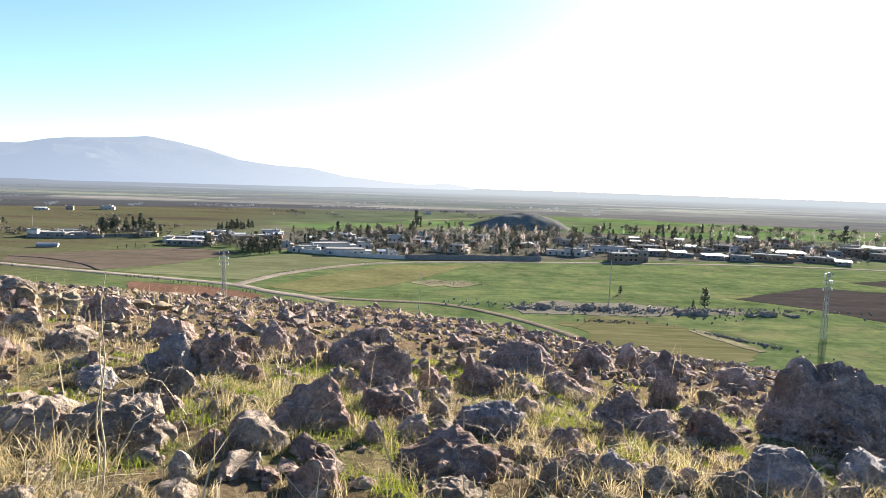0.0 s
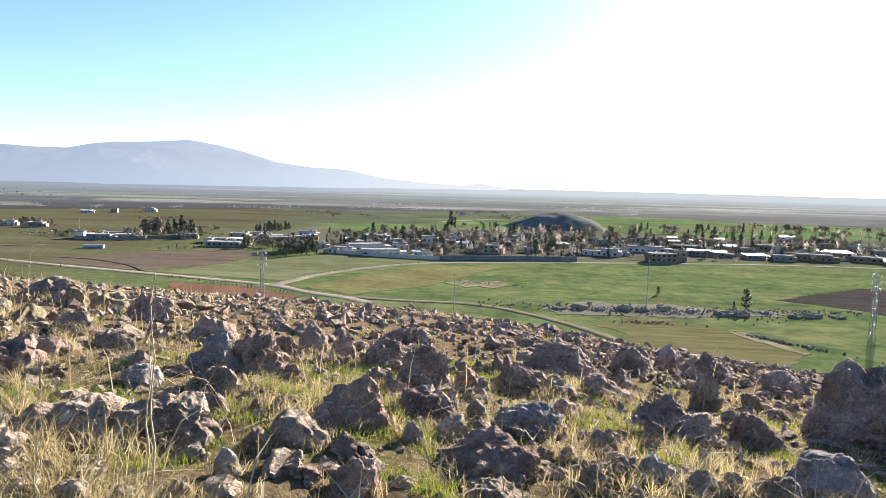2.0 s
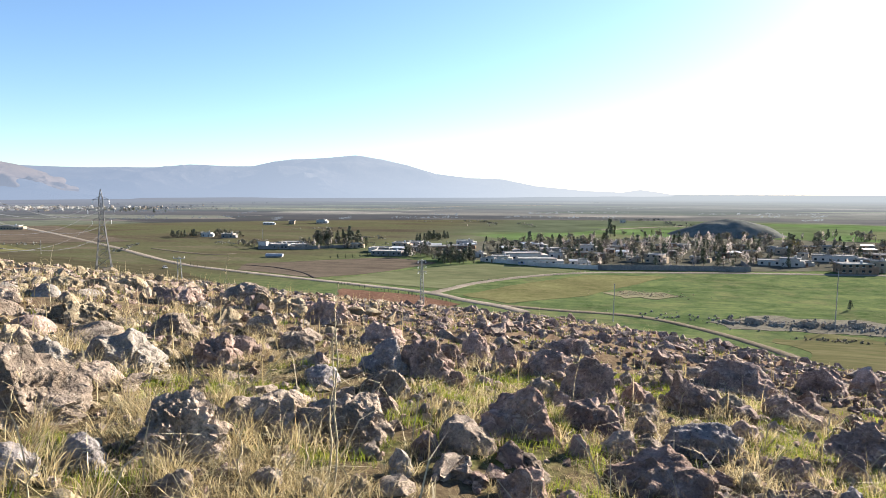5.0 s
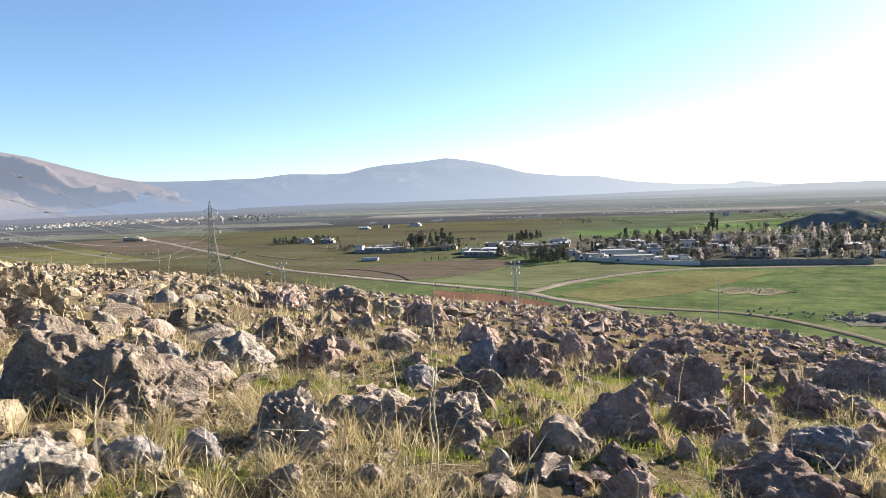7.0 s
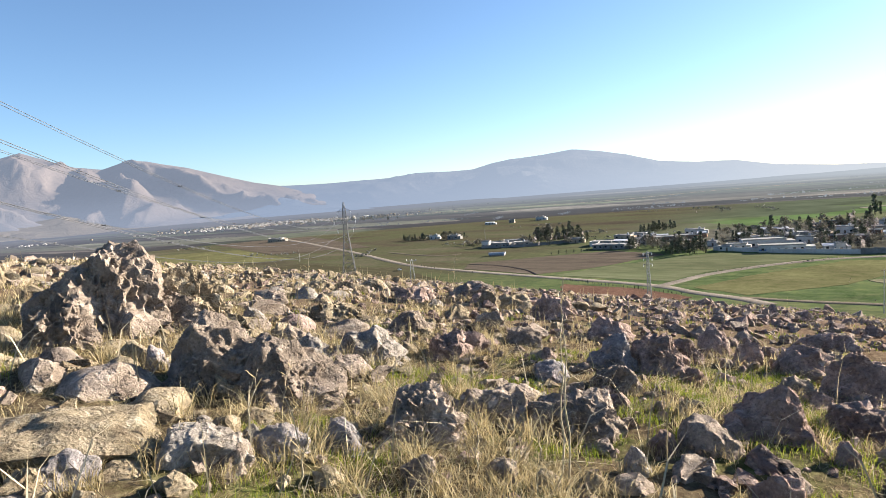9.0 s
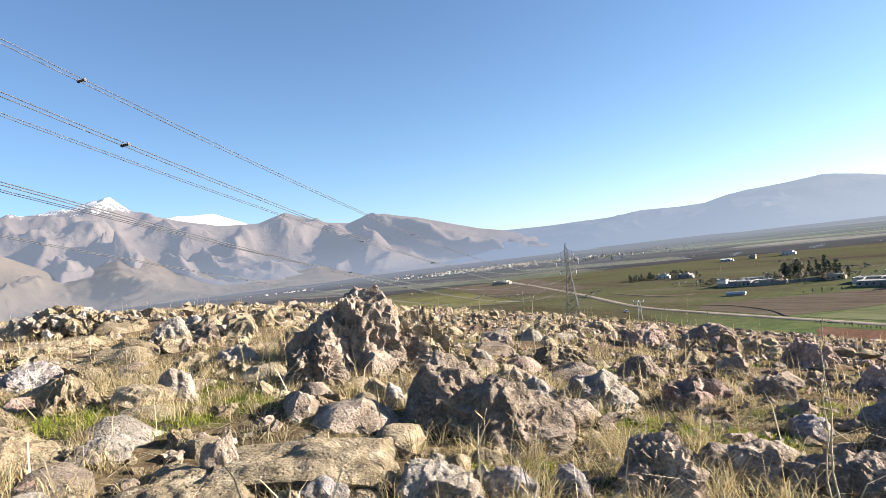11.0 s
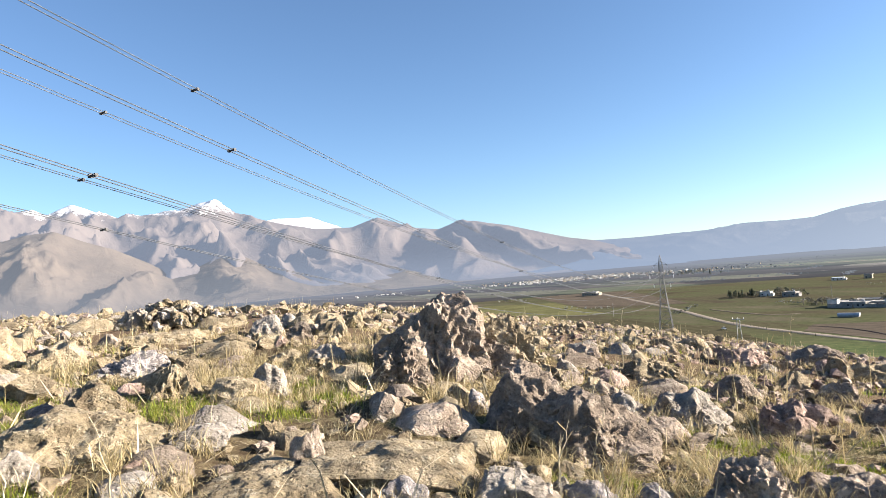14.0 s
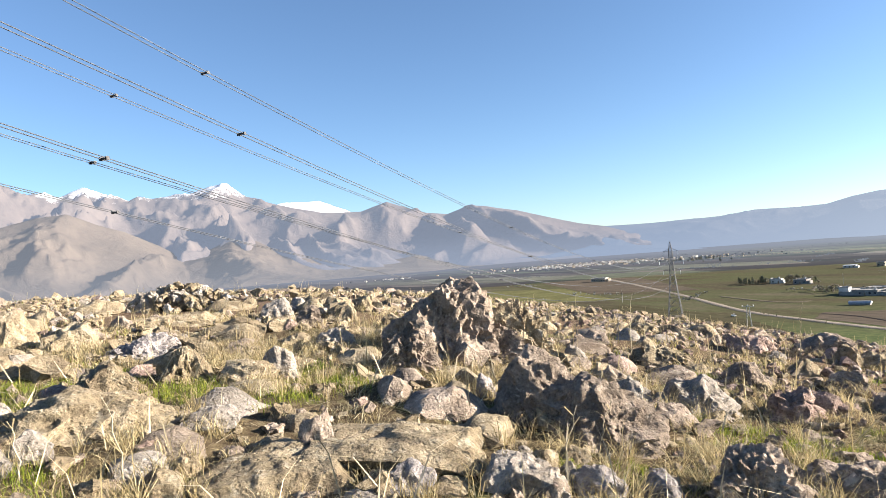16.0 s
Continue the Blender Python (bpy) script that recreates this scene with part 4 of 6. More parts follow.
def clear(x, y, r):
    return all((x - a) ** 2 + (y - b) ** 2 > (r * 0.55 + c * 0.8) ** 2 for a, b, c in placed)


many = 0
while many < 125:
    az, r = rnd.uniform(-42, 112), 2.6 + 13 * rnd.random() ** 1.15
    x, y = -r * math.sin(radians(az)), r * math.cos(radians(az))
    w = rnd.uniform(0.12, 0.30) * (0.65 + r / 14) * (1.5 if rnd.random() < 0.12 else 1)
    if not clear(x, y, w / 2):
        continue
    placed.append((x, y, w / 2))
    ob = new("rock", shapes[rnd.randrange(14)][tone_at(x, y)])
    ob.matrix_world = (Matrix.Translation((x, y, float(soil(x, y)[0]) - w * 0.05)) @ Matrix.Rotation(rnd.uniform(0, 6.3), 4, "Z")
                       @ Matrix.Rotation(rnd.uniform(-0.3, 0.3), 4, "X") @ Matrix.Diagonal((w, w * rnd.uniform(0.8, 1.2), w * rnd.uniform(0.5, 1.0), 1)))
    tagged(ob, "weathered limestone rock half buried in dry grass", "rock", "scattered rocks on the hilltop")
    many += 1


# broad weathered blocks along the ridge
many = 0
while many < 75:
    az, r = rnd.uniform(42, 106), 3.4 + 12 * rnd.random() ** 1.1
    x, y = -r * math.sin(radians(az)), r * math.cos(radians(az))
    w = rnd.uniform(0.30, 0.75) * (0.7 + r / 20)
    if not clear(x, y, w / 2):
        continue
    placed.append((x, y, w / 2))
    ob = new("rock", shapes[rnd.randrange(14)][tone_at(x, y)])
    ob.matrix_world = (Matrix.Translation((x, y, float(soil(x, y)[0]) - w * 0.06)) @ Matrix.Rotation(rnd.uniform(0, 6.3), 4, "Z")
                       @ Matrix.Rotation(rnd.uniform(-0.2, 0.2), 4, "X") @ Matrix.Diagonal((w, w * rnd.uniform(0.7, 1.3), w * rnd.uniform(0.28, 0.62), 1)))
    tagged(ob, "broad weathered limestone block on the stony ridge", "rock", "limestone blocks on the ridge")
    many += 1


PILE_AT = (-14.49, 1.14)


def scatter_mesh(name, count, level, r0, r1, size, spread, az0, az1, seed, tones, label):
    """Stones past counting, joined into one mesh for each colour."""
    g = random.Random(seed)
    base = [rubble_shape(500 + 31 * seed + k, level) for k in range(24)]
    lists = {t: ([], []) for t in tones}
    offs = {t: 0 for t in tones}
    for _ in range(count):
        az, u = g.uniform(az0, az1), g.random() ** spread
        r = r0 + (r1 - r0) * u
        x, y = -r * math.sin(radians(az)), r * math.cos(radians(az))
        if (x - PILE_AT[0]) ** 2 + (y - PILE_AT[1]) ** 2 < 4.5:
            continue
        w = size * g.uniform(0.5, 1.6) * (2.0 if g.random() < 0.08 else 1)
        v, f = base[g.randrange(24)]
        a = g.uniform(0, 6.3)
        m = np.array([[math.cos(a), -math.sin(a), 0], [math.sin(a), math.cos(a), 0], [0, 0, 1]]) * w
        q = (v * np.array([1, g.uniform(0.8, 1.2), g.uniform(0.6, 1.3)])) @ m.T + np.array([x, y, float(soil(x, y)[0]) + 0.12 * w])
        t = tone_at(x, y)
        t = t if t in tones else tones[0]
        lists[t][0].append(q)
        lists[t][1].append(f + offs[t])
        offs[t] += len(v)
    for t in tones:
        if lists[t][0]:
            ob = new("stones", mesh_from("stones", np.concatenate(lists[t][0]), np.concatenate(lists[t][1]), ROCK[t], False))
            tagged(ob, label.replace("limestone", ROCK_WORDS[t] + " limestone"), "stones", kind="stuff")


scatter_mesh("stones", 1900, 1, 2.6, 12, 0.095, 0.8, -45, 115, 11, "dgtw", "loose limestone stones between the boulders")
scatter_mesh("stones", 2000, 1, 7.0, 18, 0.16, 0.9, -40, 112, 12, "dgtw", "limestone rubble on the brow of the hill")
scatter_mesh("stones", 9000, 0, 12, 30, 0.17, 0.9, -40, 112, 14, "dgtw", "limestone rubble covering the hillside")
scatter_mesh("stones", 11000, 0, 24, 60, 0.24, 0.85, -40, 112, 16, "dgtw", "small limestone rubble covering the slope")
scatter_mesh("stones", 6000, 0, 50, 118, 0.38, 0.9, -40, 70, 13, "dg", "limestone rubble on the lower slope of the hill")


# broken lumps lying among the grass near the path
lumps = [{t: rock_mesh(*rubble_shape(820 + k, 2), ROCK[t]) for t in "dgt"} for k in range(24)]
for k in range(296):
    az, r = rnd.uniform(-45, 112), 3.0 + 7.5 * rnd.random() ** 0.9
    x, y = -r * math.sin(radians(az)), r * math.cos(radians(az))
    w, t = 0.20 * rnd.uniform(0.55, 1.6), tone_at(x, y)
    ob = new("stone", lumps[k % 24][t if t in "dgt" else "t"])
    ob.matrix_world = (Matrix.Translation((x, y, float(soil(x, y)[0]) + 0.10 * w)) @ Matrix.Rotation(rnd.uniform(0, 6.3), 4, "Z")
                       @ Matrix.Rotation(rnd.uniform(-0.5, 0.5), 4, "X") @ Matrix.Diagonal((w, w * rnd.uniform(0.8, 1.2), w * rnd.uniform(0.6, 1.2), 1)))
    tagged(ob, "broken limestone lump lying among dry grass", "stone", "loose stones on the hilltop")


# a heap of gathered stones on the ridge
def stone_pile(cx, cy, w, h, n, seed):
    g = random.Random(seed)
    pile = new("stone_pile")
    tagged(pile, "low pile of pale gathered limestone stones on the ridge", "stone pile")
    base = [rock_mesh(*rubble_shape(700 + k, 2), ROCK["wt"[k % 2]]) for k in range(6)]
    away = math.atan2(-cx, cy)
    for k in range(n):
        q, a = math.sqrt(g.random()), g.uniform(0, 6.3)
        u, v = q * math.cos(a) * w * 0.5, q * math.sin(a) * w * 0.3
        o = new("stone", base[k % 6])
        s = g.uniform(0.16, 0.34)
        x, y = cx + u * math.cos(away) - v * math.sin(away), cy + u * math.sin(away) + v * math.cos(away)
        top = h * (1 - q ** 2.2) * (1.0 if k % 3 else g.uniform(0.2, 1.0)) - 0.1 * s
        o.parent = pile
        o.matrix_basis = (Matrix.Translation((x, y, float(soil(x, y)[0]) + top)) @ Matrix.Rotation(g.uniform(0, 6.3), 4, "Z")
                          @ Matrix.Rotation(g.uniform(-0.7, 0.7), 4, "X") @ Matrix.Diagonal((s, s * 1.1, s, 1)))


stone_pile(*PILE_AT, 2.34, 0.46, 140, 9)


# ---- grass ----
def blades(name, x, y, z, height, width, lean, material, label, seed, lying=False):
    """Thin bent blades, each its own ribbon, joined."""
    g = np.random.default_rng(seed)
    n = len(x)
    yaw, dirn = g.uniform(0, 6.283, n), g.uniform(0, 6.283, n)
    h, w = height * g.uniform(0.55, 1.25, n), width * g.uniform(0.7, 1.3, n)
    k = lean * g.uniform(0.2, 1.6, n)
    dx, dy = np.cos(dirn), np.sin(dirn)
    sx, sy = np.cos(yaw) * w / 2, np.sin(yaw) * w / 2
    base, root = np.stack([x, y, z - 0.01], 1), np.stack([sx, sy, 0 * w], 1)
    up1 = np.stack([dx * h * k * 0.35, dy * h * k * 0.35, h * (0.03 if lying else 0.55) + (0.02 if lying else 0)], 1)
    up2 = np.stack([dx * h * k * 1.0, dy * h * k * 1.0, h * (0.05 if lying else 1.0) * np.clip(1 - 0.25 * k, 0.4, 1)], 1)
    v = np.stack([base - root, base + root, base + up1 + root * 0.8, base + up1 - root * 0.8, base + up2], 1).reshape(-1, 3)
    o = (np.arange(n) * 5)[:, None]
    f = np.stack([o + [0, 1, 2], o + [0, 2, 3], o + [3, 2, 4]], 1).reshape(-1, 3)
    ob = new(name, mesh_from(name, v, f, material, False))
    return tagged(ob, label, "grass", kind="stuff")


def meadow(count, per, r0, r1, spread, radius, seed, want, dry=True, az0=-44, az1=114):
    """Clumps of blades where the wanted patches are, kept off the large rocks."""
    g = np.random.default_rng(seed)
    az, r = np.radians(g.uniform(az0, az1, count)), r0 + (r1 - r0) * g.random(count) ** spread
    x, y = -r * np.sin(az), r * np.cos(az)
    patch = vnoise(np.stack([x, y, 0 * x], 1), 0.55, seed) + 0.5 * vnoise(np.stack([x, y, 0 * x], 1), 1.7, seed + 4)
    # more straw on the ridge, more green in the hollows of the slope
    keep = patch > want + (0.0 if dry is None else 0.20 if dry else -0.38) * np.clip((34 - np.degrees(az)) / 34, 0, 1)
    for a, b, c in placed[:BIG]:
        keep &= (x - a) ** 2 + (y - b) ** 2 > (c * 0.95) ** 2
    x, y = np.repeat(x[keep], per), np.repeat(y[keep], per)
    return x + g.normal(0, radius, len(x)), y + g.normal(0, radius, len(y))


for name, mat_, label, count, per, r0, r1, spread, radius, want, height, width, lean, seed, lying in (
        ("dry_grass", STRAW, "tufts of dry straw-coloured grass between the rocks", 3900, 20, 2.2, 9, 0.75, 0.035, 0.20, 0.14, 0.0042, 0.8, 21, False),
        ("dry_grass", STRAW, "long arching straw in loose tufts", 1000, 22, 2.3, 10, 0.8, 0.03, 0.20, 0.26, 0.0048, 0.95, 28, False),
        ("dry_grass", DEAD, "greyish dead grass between the stones", 3000, 18, 2.2, 11, 0.75, 0.06, -0.02, 0.10, 0.0045, 1.1, 27, False),
        ("dry_grass", STRAW, "dry grass on the brow of the hill", 8500, 10, 7.5, 36, 0.85, 0.09, 0.12, 0.19, 0.010, 0.7, 22, False),
        ("dry_grass", STRAW, "pale dry grass on the lower slope", 4200, 9, 28, 100, 0.9, 0.25, 0.08, 0.26, 0.03, 0.5, 23, False),
        ("straw_litter", STRAW, "fallen dry straw lying on the soil", 5200, 16, 2.2, 9, 0.8, 0.12, -0.15, 0.26, 0.0045, 1.0, 24, True),
        ("green_grass", GREEN, "short green grass in the hollows", 5600, 28, 2.2, 9, 0.8, 0.06, 0.20, 0.085, 0.005, 0.5, 25, False),
        ("green_grass", GREEN, "green winter grass between far stones", 1500, 12, 8, 26, 0.8, 0.14, 0.12, 0.09, 0.012, 0.5, 26, False)):
    bx, by = meadow(count, per, r0, r1, spread, radius, seed, want, mat_ is not GREEN)
    blades(name, bx, by, soil(bx, by) if r1 < 40 else hill(bx, by), height, width, lean, mat_, label, seed, lying)


# tufts growing against the large rocks
skirt = np.random.default_rng(33)
kx, ky = [], []
for a, b, c in placed[:BIG]:
    n = int((30 + 130 * c) * (0.6 if b > -0.7 * a else 1.0))
    ang = skirt.uniform(0, 6.283, n)
    rad = c * skirt.uniform(0.75, 1.15, n)
    lump = np.sin(ang * 3 + a * 7) + np.sin(ang * 5 + b * 3) > -0.3
    kx.append((a + rad * np.cos(ang))[lump])
    ky.append((b + rad * 0.8 * np.sin(ang))[lump])
kx, ky = np.repeat(np.concatenate(kx), 5), np.repeat(np.concatenate(ky), 5)
kx, ky = kx + skirt.normal(0, 0.02, len(kx)), ky + skirt.normal(0, 0.02, len(ky))
blades("dry_grass", kx, ky, soil(kx, ky), 0.15, 0.0042, 0.7, STRAW, "tufts of dry grass growing against the boulders", 34)

# tall dry stems
SX, SY = meadow(520, 1, 3.0, 16, 0.8, 0.0, 29, -0.3)
blades("dry_stems", SX, SY, soil(SX, SY), 0.5, 0.007, 0.18, STRAW, "thin tall dry stems standing above the grass", 29)


def bent_straw(count, height, lean, seed, lying, label):
    """Thick single straws, bent over or fallen between the rocks."""
    x, y = meadow(count, 1, 2.4, 7.5, 0.8, 0.0, seed, -0.2, None)
    blades("dry_stems", x, y, soil(x, y) + 0.02, height, 0.010, lean, STEM, label, seed, lying)


tx, ty = meadow(700, 20, 2.6, 12, 0.8, 0.035, 54, 0.12, True, 46, 108)
blades("dry_grass", tx, ty, soil(tx, ty), 0.20, 0.0052, 0.75, STRAW, "upright straw tufts between the blocks of the ridge", 54)
SX, SY = meadow(700, 1, 7.0, 22, 0.9, 0.0, 55, -0.4, None, 20, 108)
blades("dry_stems", SX, SY, soil(SX, SY), 0.42, 0.009, 0.2, STRAW, "thin dry stems along the brow of the ridge", 55)
bent_straw(700, 0.42, 0.95, 51, False, "bent dead stems arching between the rocks")
bent_straw(800, 0.40, 1.1, 52, True, "thick fallen straws lying on the short grass")
bx, by = meadow(150, 26, 2.4, 5.5, 0.8, 0.035, 53, 0.05, True, 14, 50)
blades("dry_grass", bx, by, soil(bx, by), 0.28, 0.0048, 1.0, STRAW, "long yellow straw tufts round the bedrock ridge", 53)

bx, by = meadow(300, 22, 4.0, 9.0, 0.8, 0.04, 57, -0.02, None, -40, -6)
blades("dry_grass", bx, by, soil(bx, by), 0.22, 0.0048, 0.9, STRAW, "pale straw tufts below the large outcrop", 57)


def dry_stalk(x, y, h, lean):
    """One tall dead stalk with a few broken side leaves."""
    g = random.Random(int(x * 100 + y * 10))
    ob = new("dry_stalk")
    tagged(ob, "tall dead straw-coloured stalk standing among the rocks", "stalk", "tall dry stalks")
    pts = [Vector((lean * h * (i / 8) ** 1.6 + 0.012 * math.sin(i * 1.9 + x), 0.01 * math.cos(i * 2.3), h * i / 8)) for i in range(9)]
    v = []
    for i, p in enumerate(pts):
        for k in range(6):
            v.append(p + Vector((math.cos(k * 1.047), math.sin(k * 1.047), 0)) * 0.006 * (1.05 - 0.09 * i))
    stem = new("stem", mesh_from("stem", v, grid_faces(9, 6, True), STEM))
    stem.parent = ob
    for i in range(5):
        p = pts[g.randrange(1, 8)]
        a, ln = g.uniform(0, 6.3), g.uniform(0.06, 0.14)
        q1, q2 = p + Vector((math.cos(a), math.sin(a), 0.8)) * ln * 0.5, p + Vector((math.cos(a), math.sin(a), 0.2)) * ln * 1.1
        s = Vector((-math.sin(a), math.cos(a), 0)) * 0.004
        leaf = new("leaf", mesh_from("leaf", [p - s, p + s, q1 + s, q1 - s, q2], [(0, 1, 2), (0, 2, 3), (3, 2, 4)], STRAW, False))
        leaf.parent = ob
    ob.matrix_world = Matrix.Translation((x, y, float(soil(x, y)[0]) - 0.02)) @ Matrix.Rotation(math.atan2(-x, y), 4, "Z")


dry_stalk(-1.65, 3.29, 1.23, 0.02)
dry_stalk(-1.77, 3.45, 1.01, 0.05)
dry_stalk(-2.00, 3.57, 0.35, 0.1)
dry_stalk(-3.25, 2.27, 0.48, 0.25)
dry_stalk(-2.73, 2.21, 0.37, 0.25)
dry_stalk(-2.09, 2.97, 0.38, 0.1)
dry_stalk(-2.05, 3.78, 0.36, 0.2)
dry_stalk(-4.35, -0.61, 0.38, -0.1)
dry_stalk(-4.19, -0.09, 0.57, -0.15)
dry_stalk(-3.80, 3.00, 0.42, 0.3)
dry_stalk(-3.32, 1.89, 0.21, 0.1)
dry_stalk(4.22, 6.85, 0.70, 0.1)
dry_stalk(4.33, 6.68, 0.87, -0.12)
dry_stalk(-7.35, 6.52, 0.91, 0.08)
dry_stalk(-7.61, 10.59, 1.04, 0.1)
dry_stalk(0.44, 4.93, 0.28, 0.1)
dry_stalk(-0.15, 5.92, 0.33, 0.1)


# ---- village ----
def box(bm, x0, x1, y0, y1, z0, z1):
    m = Matrix.Translation(((x0 + x1) / 2, (y0 + y1) / 2, (z0 + z1) / 2)) @ Matrix.Diagonal((x1 - x0, y1 - y0, z1 - z0, 1))
    return bmesh.ops.create_cube(bm, size=1.0, matrix=m)


def boxes_mesh(name, material, *dims):
    bm = bmesh.new()
    for d in dims:
        box(bm, *d)
    me = bpy.data.meshes.new(name)
    bm.to_mesh(me)
    bm.free()
    me.materials.append(material)
    return me


WINDOW = boxes_mesh("window", PANE, (-0.7, 0.7, -0.06, 0.10, 0, 1.25))
SILL = boxes_mesh("window_sill", PLASTER["white"], (-0.85, 0.85, -0.18, 0.10, -0.14, -0.004))
DOOR = boxes_mesh("door", WOOD, (-0.55, 0.55, -0.06, 0.1, 0, 2.1), (0.35, 0.42, -0.12, -0.06, 0.95, 1.1))
hrnd = random.Random(8)
HOUSE_WORDS = {"white": "white plastered", "tan": "tan plastered", "brick": "bare brick", "grey": "grey block"}


def house(x, y, w, d, h, tone, roof):
    """A flat-roofed village house: walls, roof with a low parapet, windows with sills, a door."""
    turn = math.atan2(-x, y) * 0.55 + hrnd.uniform(-0.3, 0.3)
    storeys = 2 if h > 5.2 else 1
    ob = new("house")
    roof_words = {"flat": "a flat roof", "tin": "a pale sheet-metal roof", "blue": "a blue painted band"}[roof]
    tagged(ob, f"{'two-storey ' if storeys == 2 else ''}{HOUSE_WORDS[tone]} village house with {roof_words}", "house", "houses of the village")
    bm = bmesh.new()
    box(bm, -w / 2, w / 2, -d / 2, d / 2, -0.5, h - 0.25)
    if w > 9:
        box(bm, w / 2 - 0.002, w / 2 + w * 0.2, -d / 2 + 1, d / 2 - 1, -0.5, h * 0.72)
    part("wall", bm, PLASTER[tone], ob)
    bm = bmesh.new()
    if roof == "tin":
        box(bm, -w / 2 - 0.5, w / 2 + 0.5, -d / 2 - 0.5, d / 2 + 0.5, h - 0.25, h - 0.1)
        for v in bm.verts:
            v.co.z += 0.9 * (1 - abs(v.co.x) / (w / 2 + 0.5)) + (0.5 if v.co.y > 0 else 0)
        part("roof", bm, TIN, ob, "pale sheet-metal roof")
    else:
        box(bm, -w / 2 - 0.25, w / 2 + 0.25, -d / 2 - 0.25, d / 2 + 0.25, h - 0.25, h)
        for a, b, c, e in ((-w / 2 - 0.25, w / 2 + 0.25, -d / 2 - 0.25, -d / 2), (-w / 2 - 0.25, w / 2 + 0.25, d / 2, d / 2 + 0.25), (-w / 2 - 0.25, -w / 2, -d / 2, d / 2), (w / 2, w / 2 + 0.25, -d / 2, d / 2)):
            box(bm, a, b, c, e, h, h + 0.35)
        part("roof", bm, ROOF, ob, "flat roof with a low parapet")
        if hrnd.random() < 0.4:
            bm = bmesh.new()
            bmesh.ops.create_cone(bm, cap_ends=True, segments=12, radius1=0.7, radius2=0.7, depth=1.6, matrix=Matrix.Translation((w * 0.25, 0, h + 0.8)))
            part("water_tank", bm, TIN, ob, "round metal water tank")
    if roof == "blue":
        bm = bmesh.new()
        box(bm, -w / 2 - 0.03, w / 2 + 0.03, -d / 2 - 0.03, -d / 2 - 0.002, 0.9, 1.7)
        part("band", bm, BLUE, ob, "blue painted band")
    n = max(1, min(6, int(w / 3.2)))
    for s in range(storeys):
        for i in range(n):
            px, pz = -w / 2 + w * (i + 0.5) / n, 1.0 + s * 2.8
            if s == 0 and i == n // 2:
                o = new("door", DOOR)
                o.parent, o.location = ob, (px, -d / 2 - 0.02, 0)
                continue
            o = new("window", WINDOW)
            o.parent, o.location = ob, (px, -d / 2 - 0.02, pz)
            q = new("window_sill", SILL)
            q.parent = o
        o = new("window", WINDOW)
        o.parent = ob
        o.matrix_basis = Matrix.Translation((-w / 2 - 0.02, 0, 1.0 + s * 2.8)) @ Matrix.Rotation(-math.pi / 2, 4, "Z")
    ob.matrix_world = Matrix.Translation((x, y, PLAIN)) @ Matrix.Rotation(turn, 4, "Z")
    return ob


house(-283, 447, 6.4, 5.0, 5.1, "white", "flat")
house(-281, 456, 13.9, 9.7, 3.2, "grey", "flat")
house(-267, 447, 16.2, 11.0, 3.6, "grey", "flat")
house(-257, 455, 15.4, 10.8, 3.2, "grey", "flat")
house(-276, 477, 14.3, 10.0, 2.9, "tan", "flat")
house(-214, 469, 9.8, 6.9, 3.6, "tan", "flat")
house(-184, 450, 15.1, 10.6, 2.9, "grey", "flat")
house(-172, 452, 10.1, 7.1, 2.9, "white", "tin")
house(-184, 491, 12.7, 8.9, 3.2, "tan", "flat")
house(-176, 504, 11.1, 7.8, 3.2, "white", "flat")
house(-162, 461, 11.8, 8.3, 3.0, "white", "flat")
house(-168, 424, 22.8, 11.0, 3.1, "grey", "flat")
house(-160, 478, 7.9, 5.5, 3.1, "tan", "flat")
house(-138, 519, 13.9, 9.8, 3.7, "white", "flat")
house(-134, 481, 15.5, 10.9, 3.0, "brick", "flat")
house(-145, 468, 15.2, 10.7, 3.4, "brick", "flat")
house(-126, 439, 11.1, 7.8, 3.2, "brick", "flat")
house(-106, 430, 9.2, 6.5, 3.1, "white", "flat")
house(-90, 402, 6.5, 5.0, 2.9, "white", "flat")
house(-85, 408, 10.9, 7.6, 3.6, "white", "blue")
house(-74, 424, 23.8, 11.0, 4.5, "white", "flat")
house(-60, 398, 23.0, 11.0, 3.8, "white", "blue")
house(-53, 438, 9.2, 6.4, 4.2, "white", "flat")
house(-69, 476, 15.8, 11.0, 2.9, "white", "flat")
house(-53, 472, 18.1, 11.0, 3.7, "tan", "flat")
house(-82, 514, 18.0, 11.0, 2.9, "white", "tin")
house(-35, 400, 10.5, 7.3, 2.9, "white", "tin")
house(-32, 394, 4.5, 5.0, 4.5, "white", "flat")
house(-37, 494, 10.3, 7.2, 4.7, "white", "flat")
house(-18, 500, 8.7, 6.1, 3.5, "tan", "flat")
house(-11, 466, 8.1, 5.7, 3.2, "white", "tin")
house(10, 426, 11.1, 7.8, 5.5, "tan", "flat")
house(76, 434, 12.2, 8.6, 3.1, "white", "flat")
house(87, 430, 10.7, 7.5, 4.9, "white", "flat")
house(98, 509, 9.0, 6.3, 4.1, "tan", "flat")
house(100, 460, 6.1, 5.0, 5.3, "tan", "flat")
house(119, 465, 24.9, 11.0, 4.1, "white", "flat")
house(113, 405, 16.0, 11.0, 5.4, "brick", "flat")
house(127, 412, 7.5, 5.2, 6.4, "tan", "flat")
house(94, 435, 9.6, 6.8, 3.1, "white", "flat")
house(156, 450, 24.7, 11.0, 3.3, "grey", "tin")
house(178, 544, 8.0, 5.6, 3.0, "white", "tin")
house(205, 563, 7.3, 5.1, 3.1, "white", "tin")
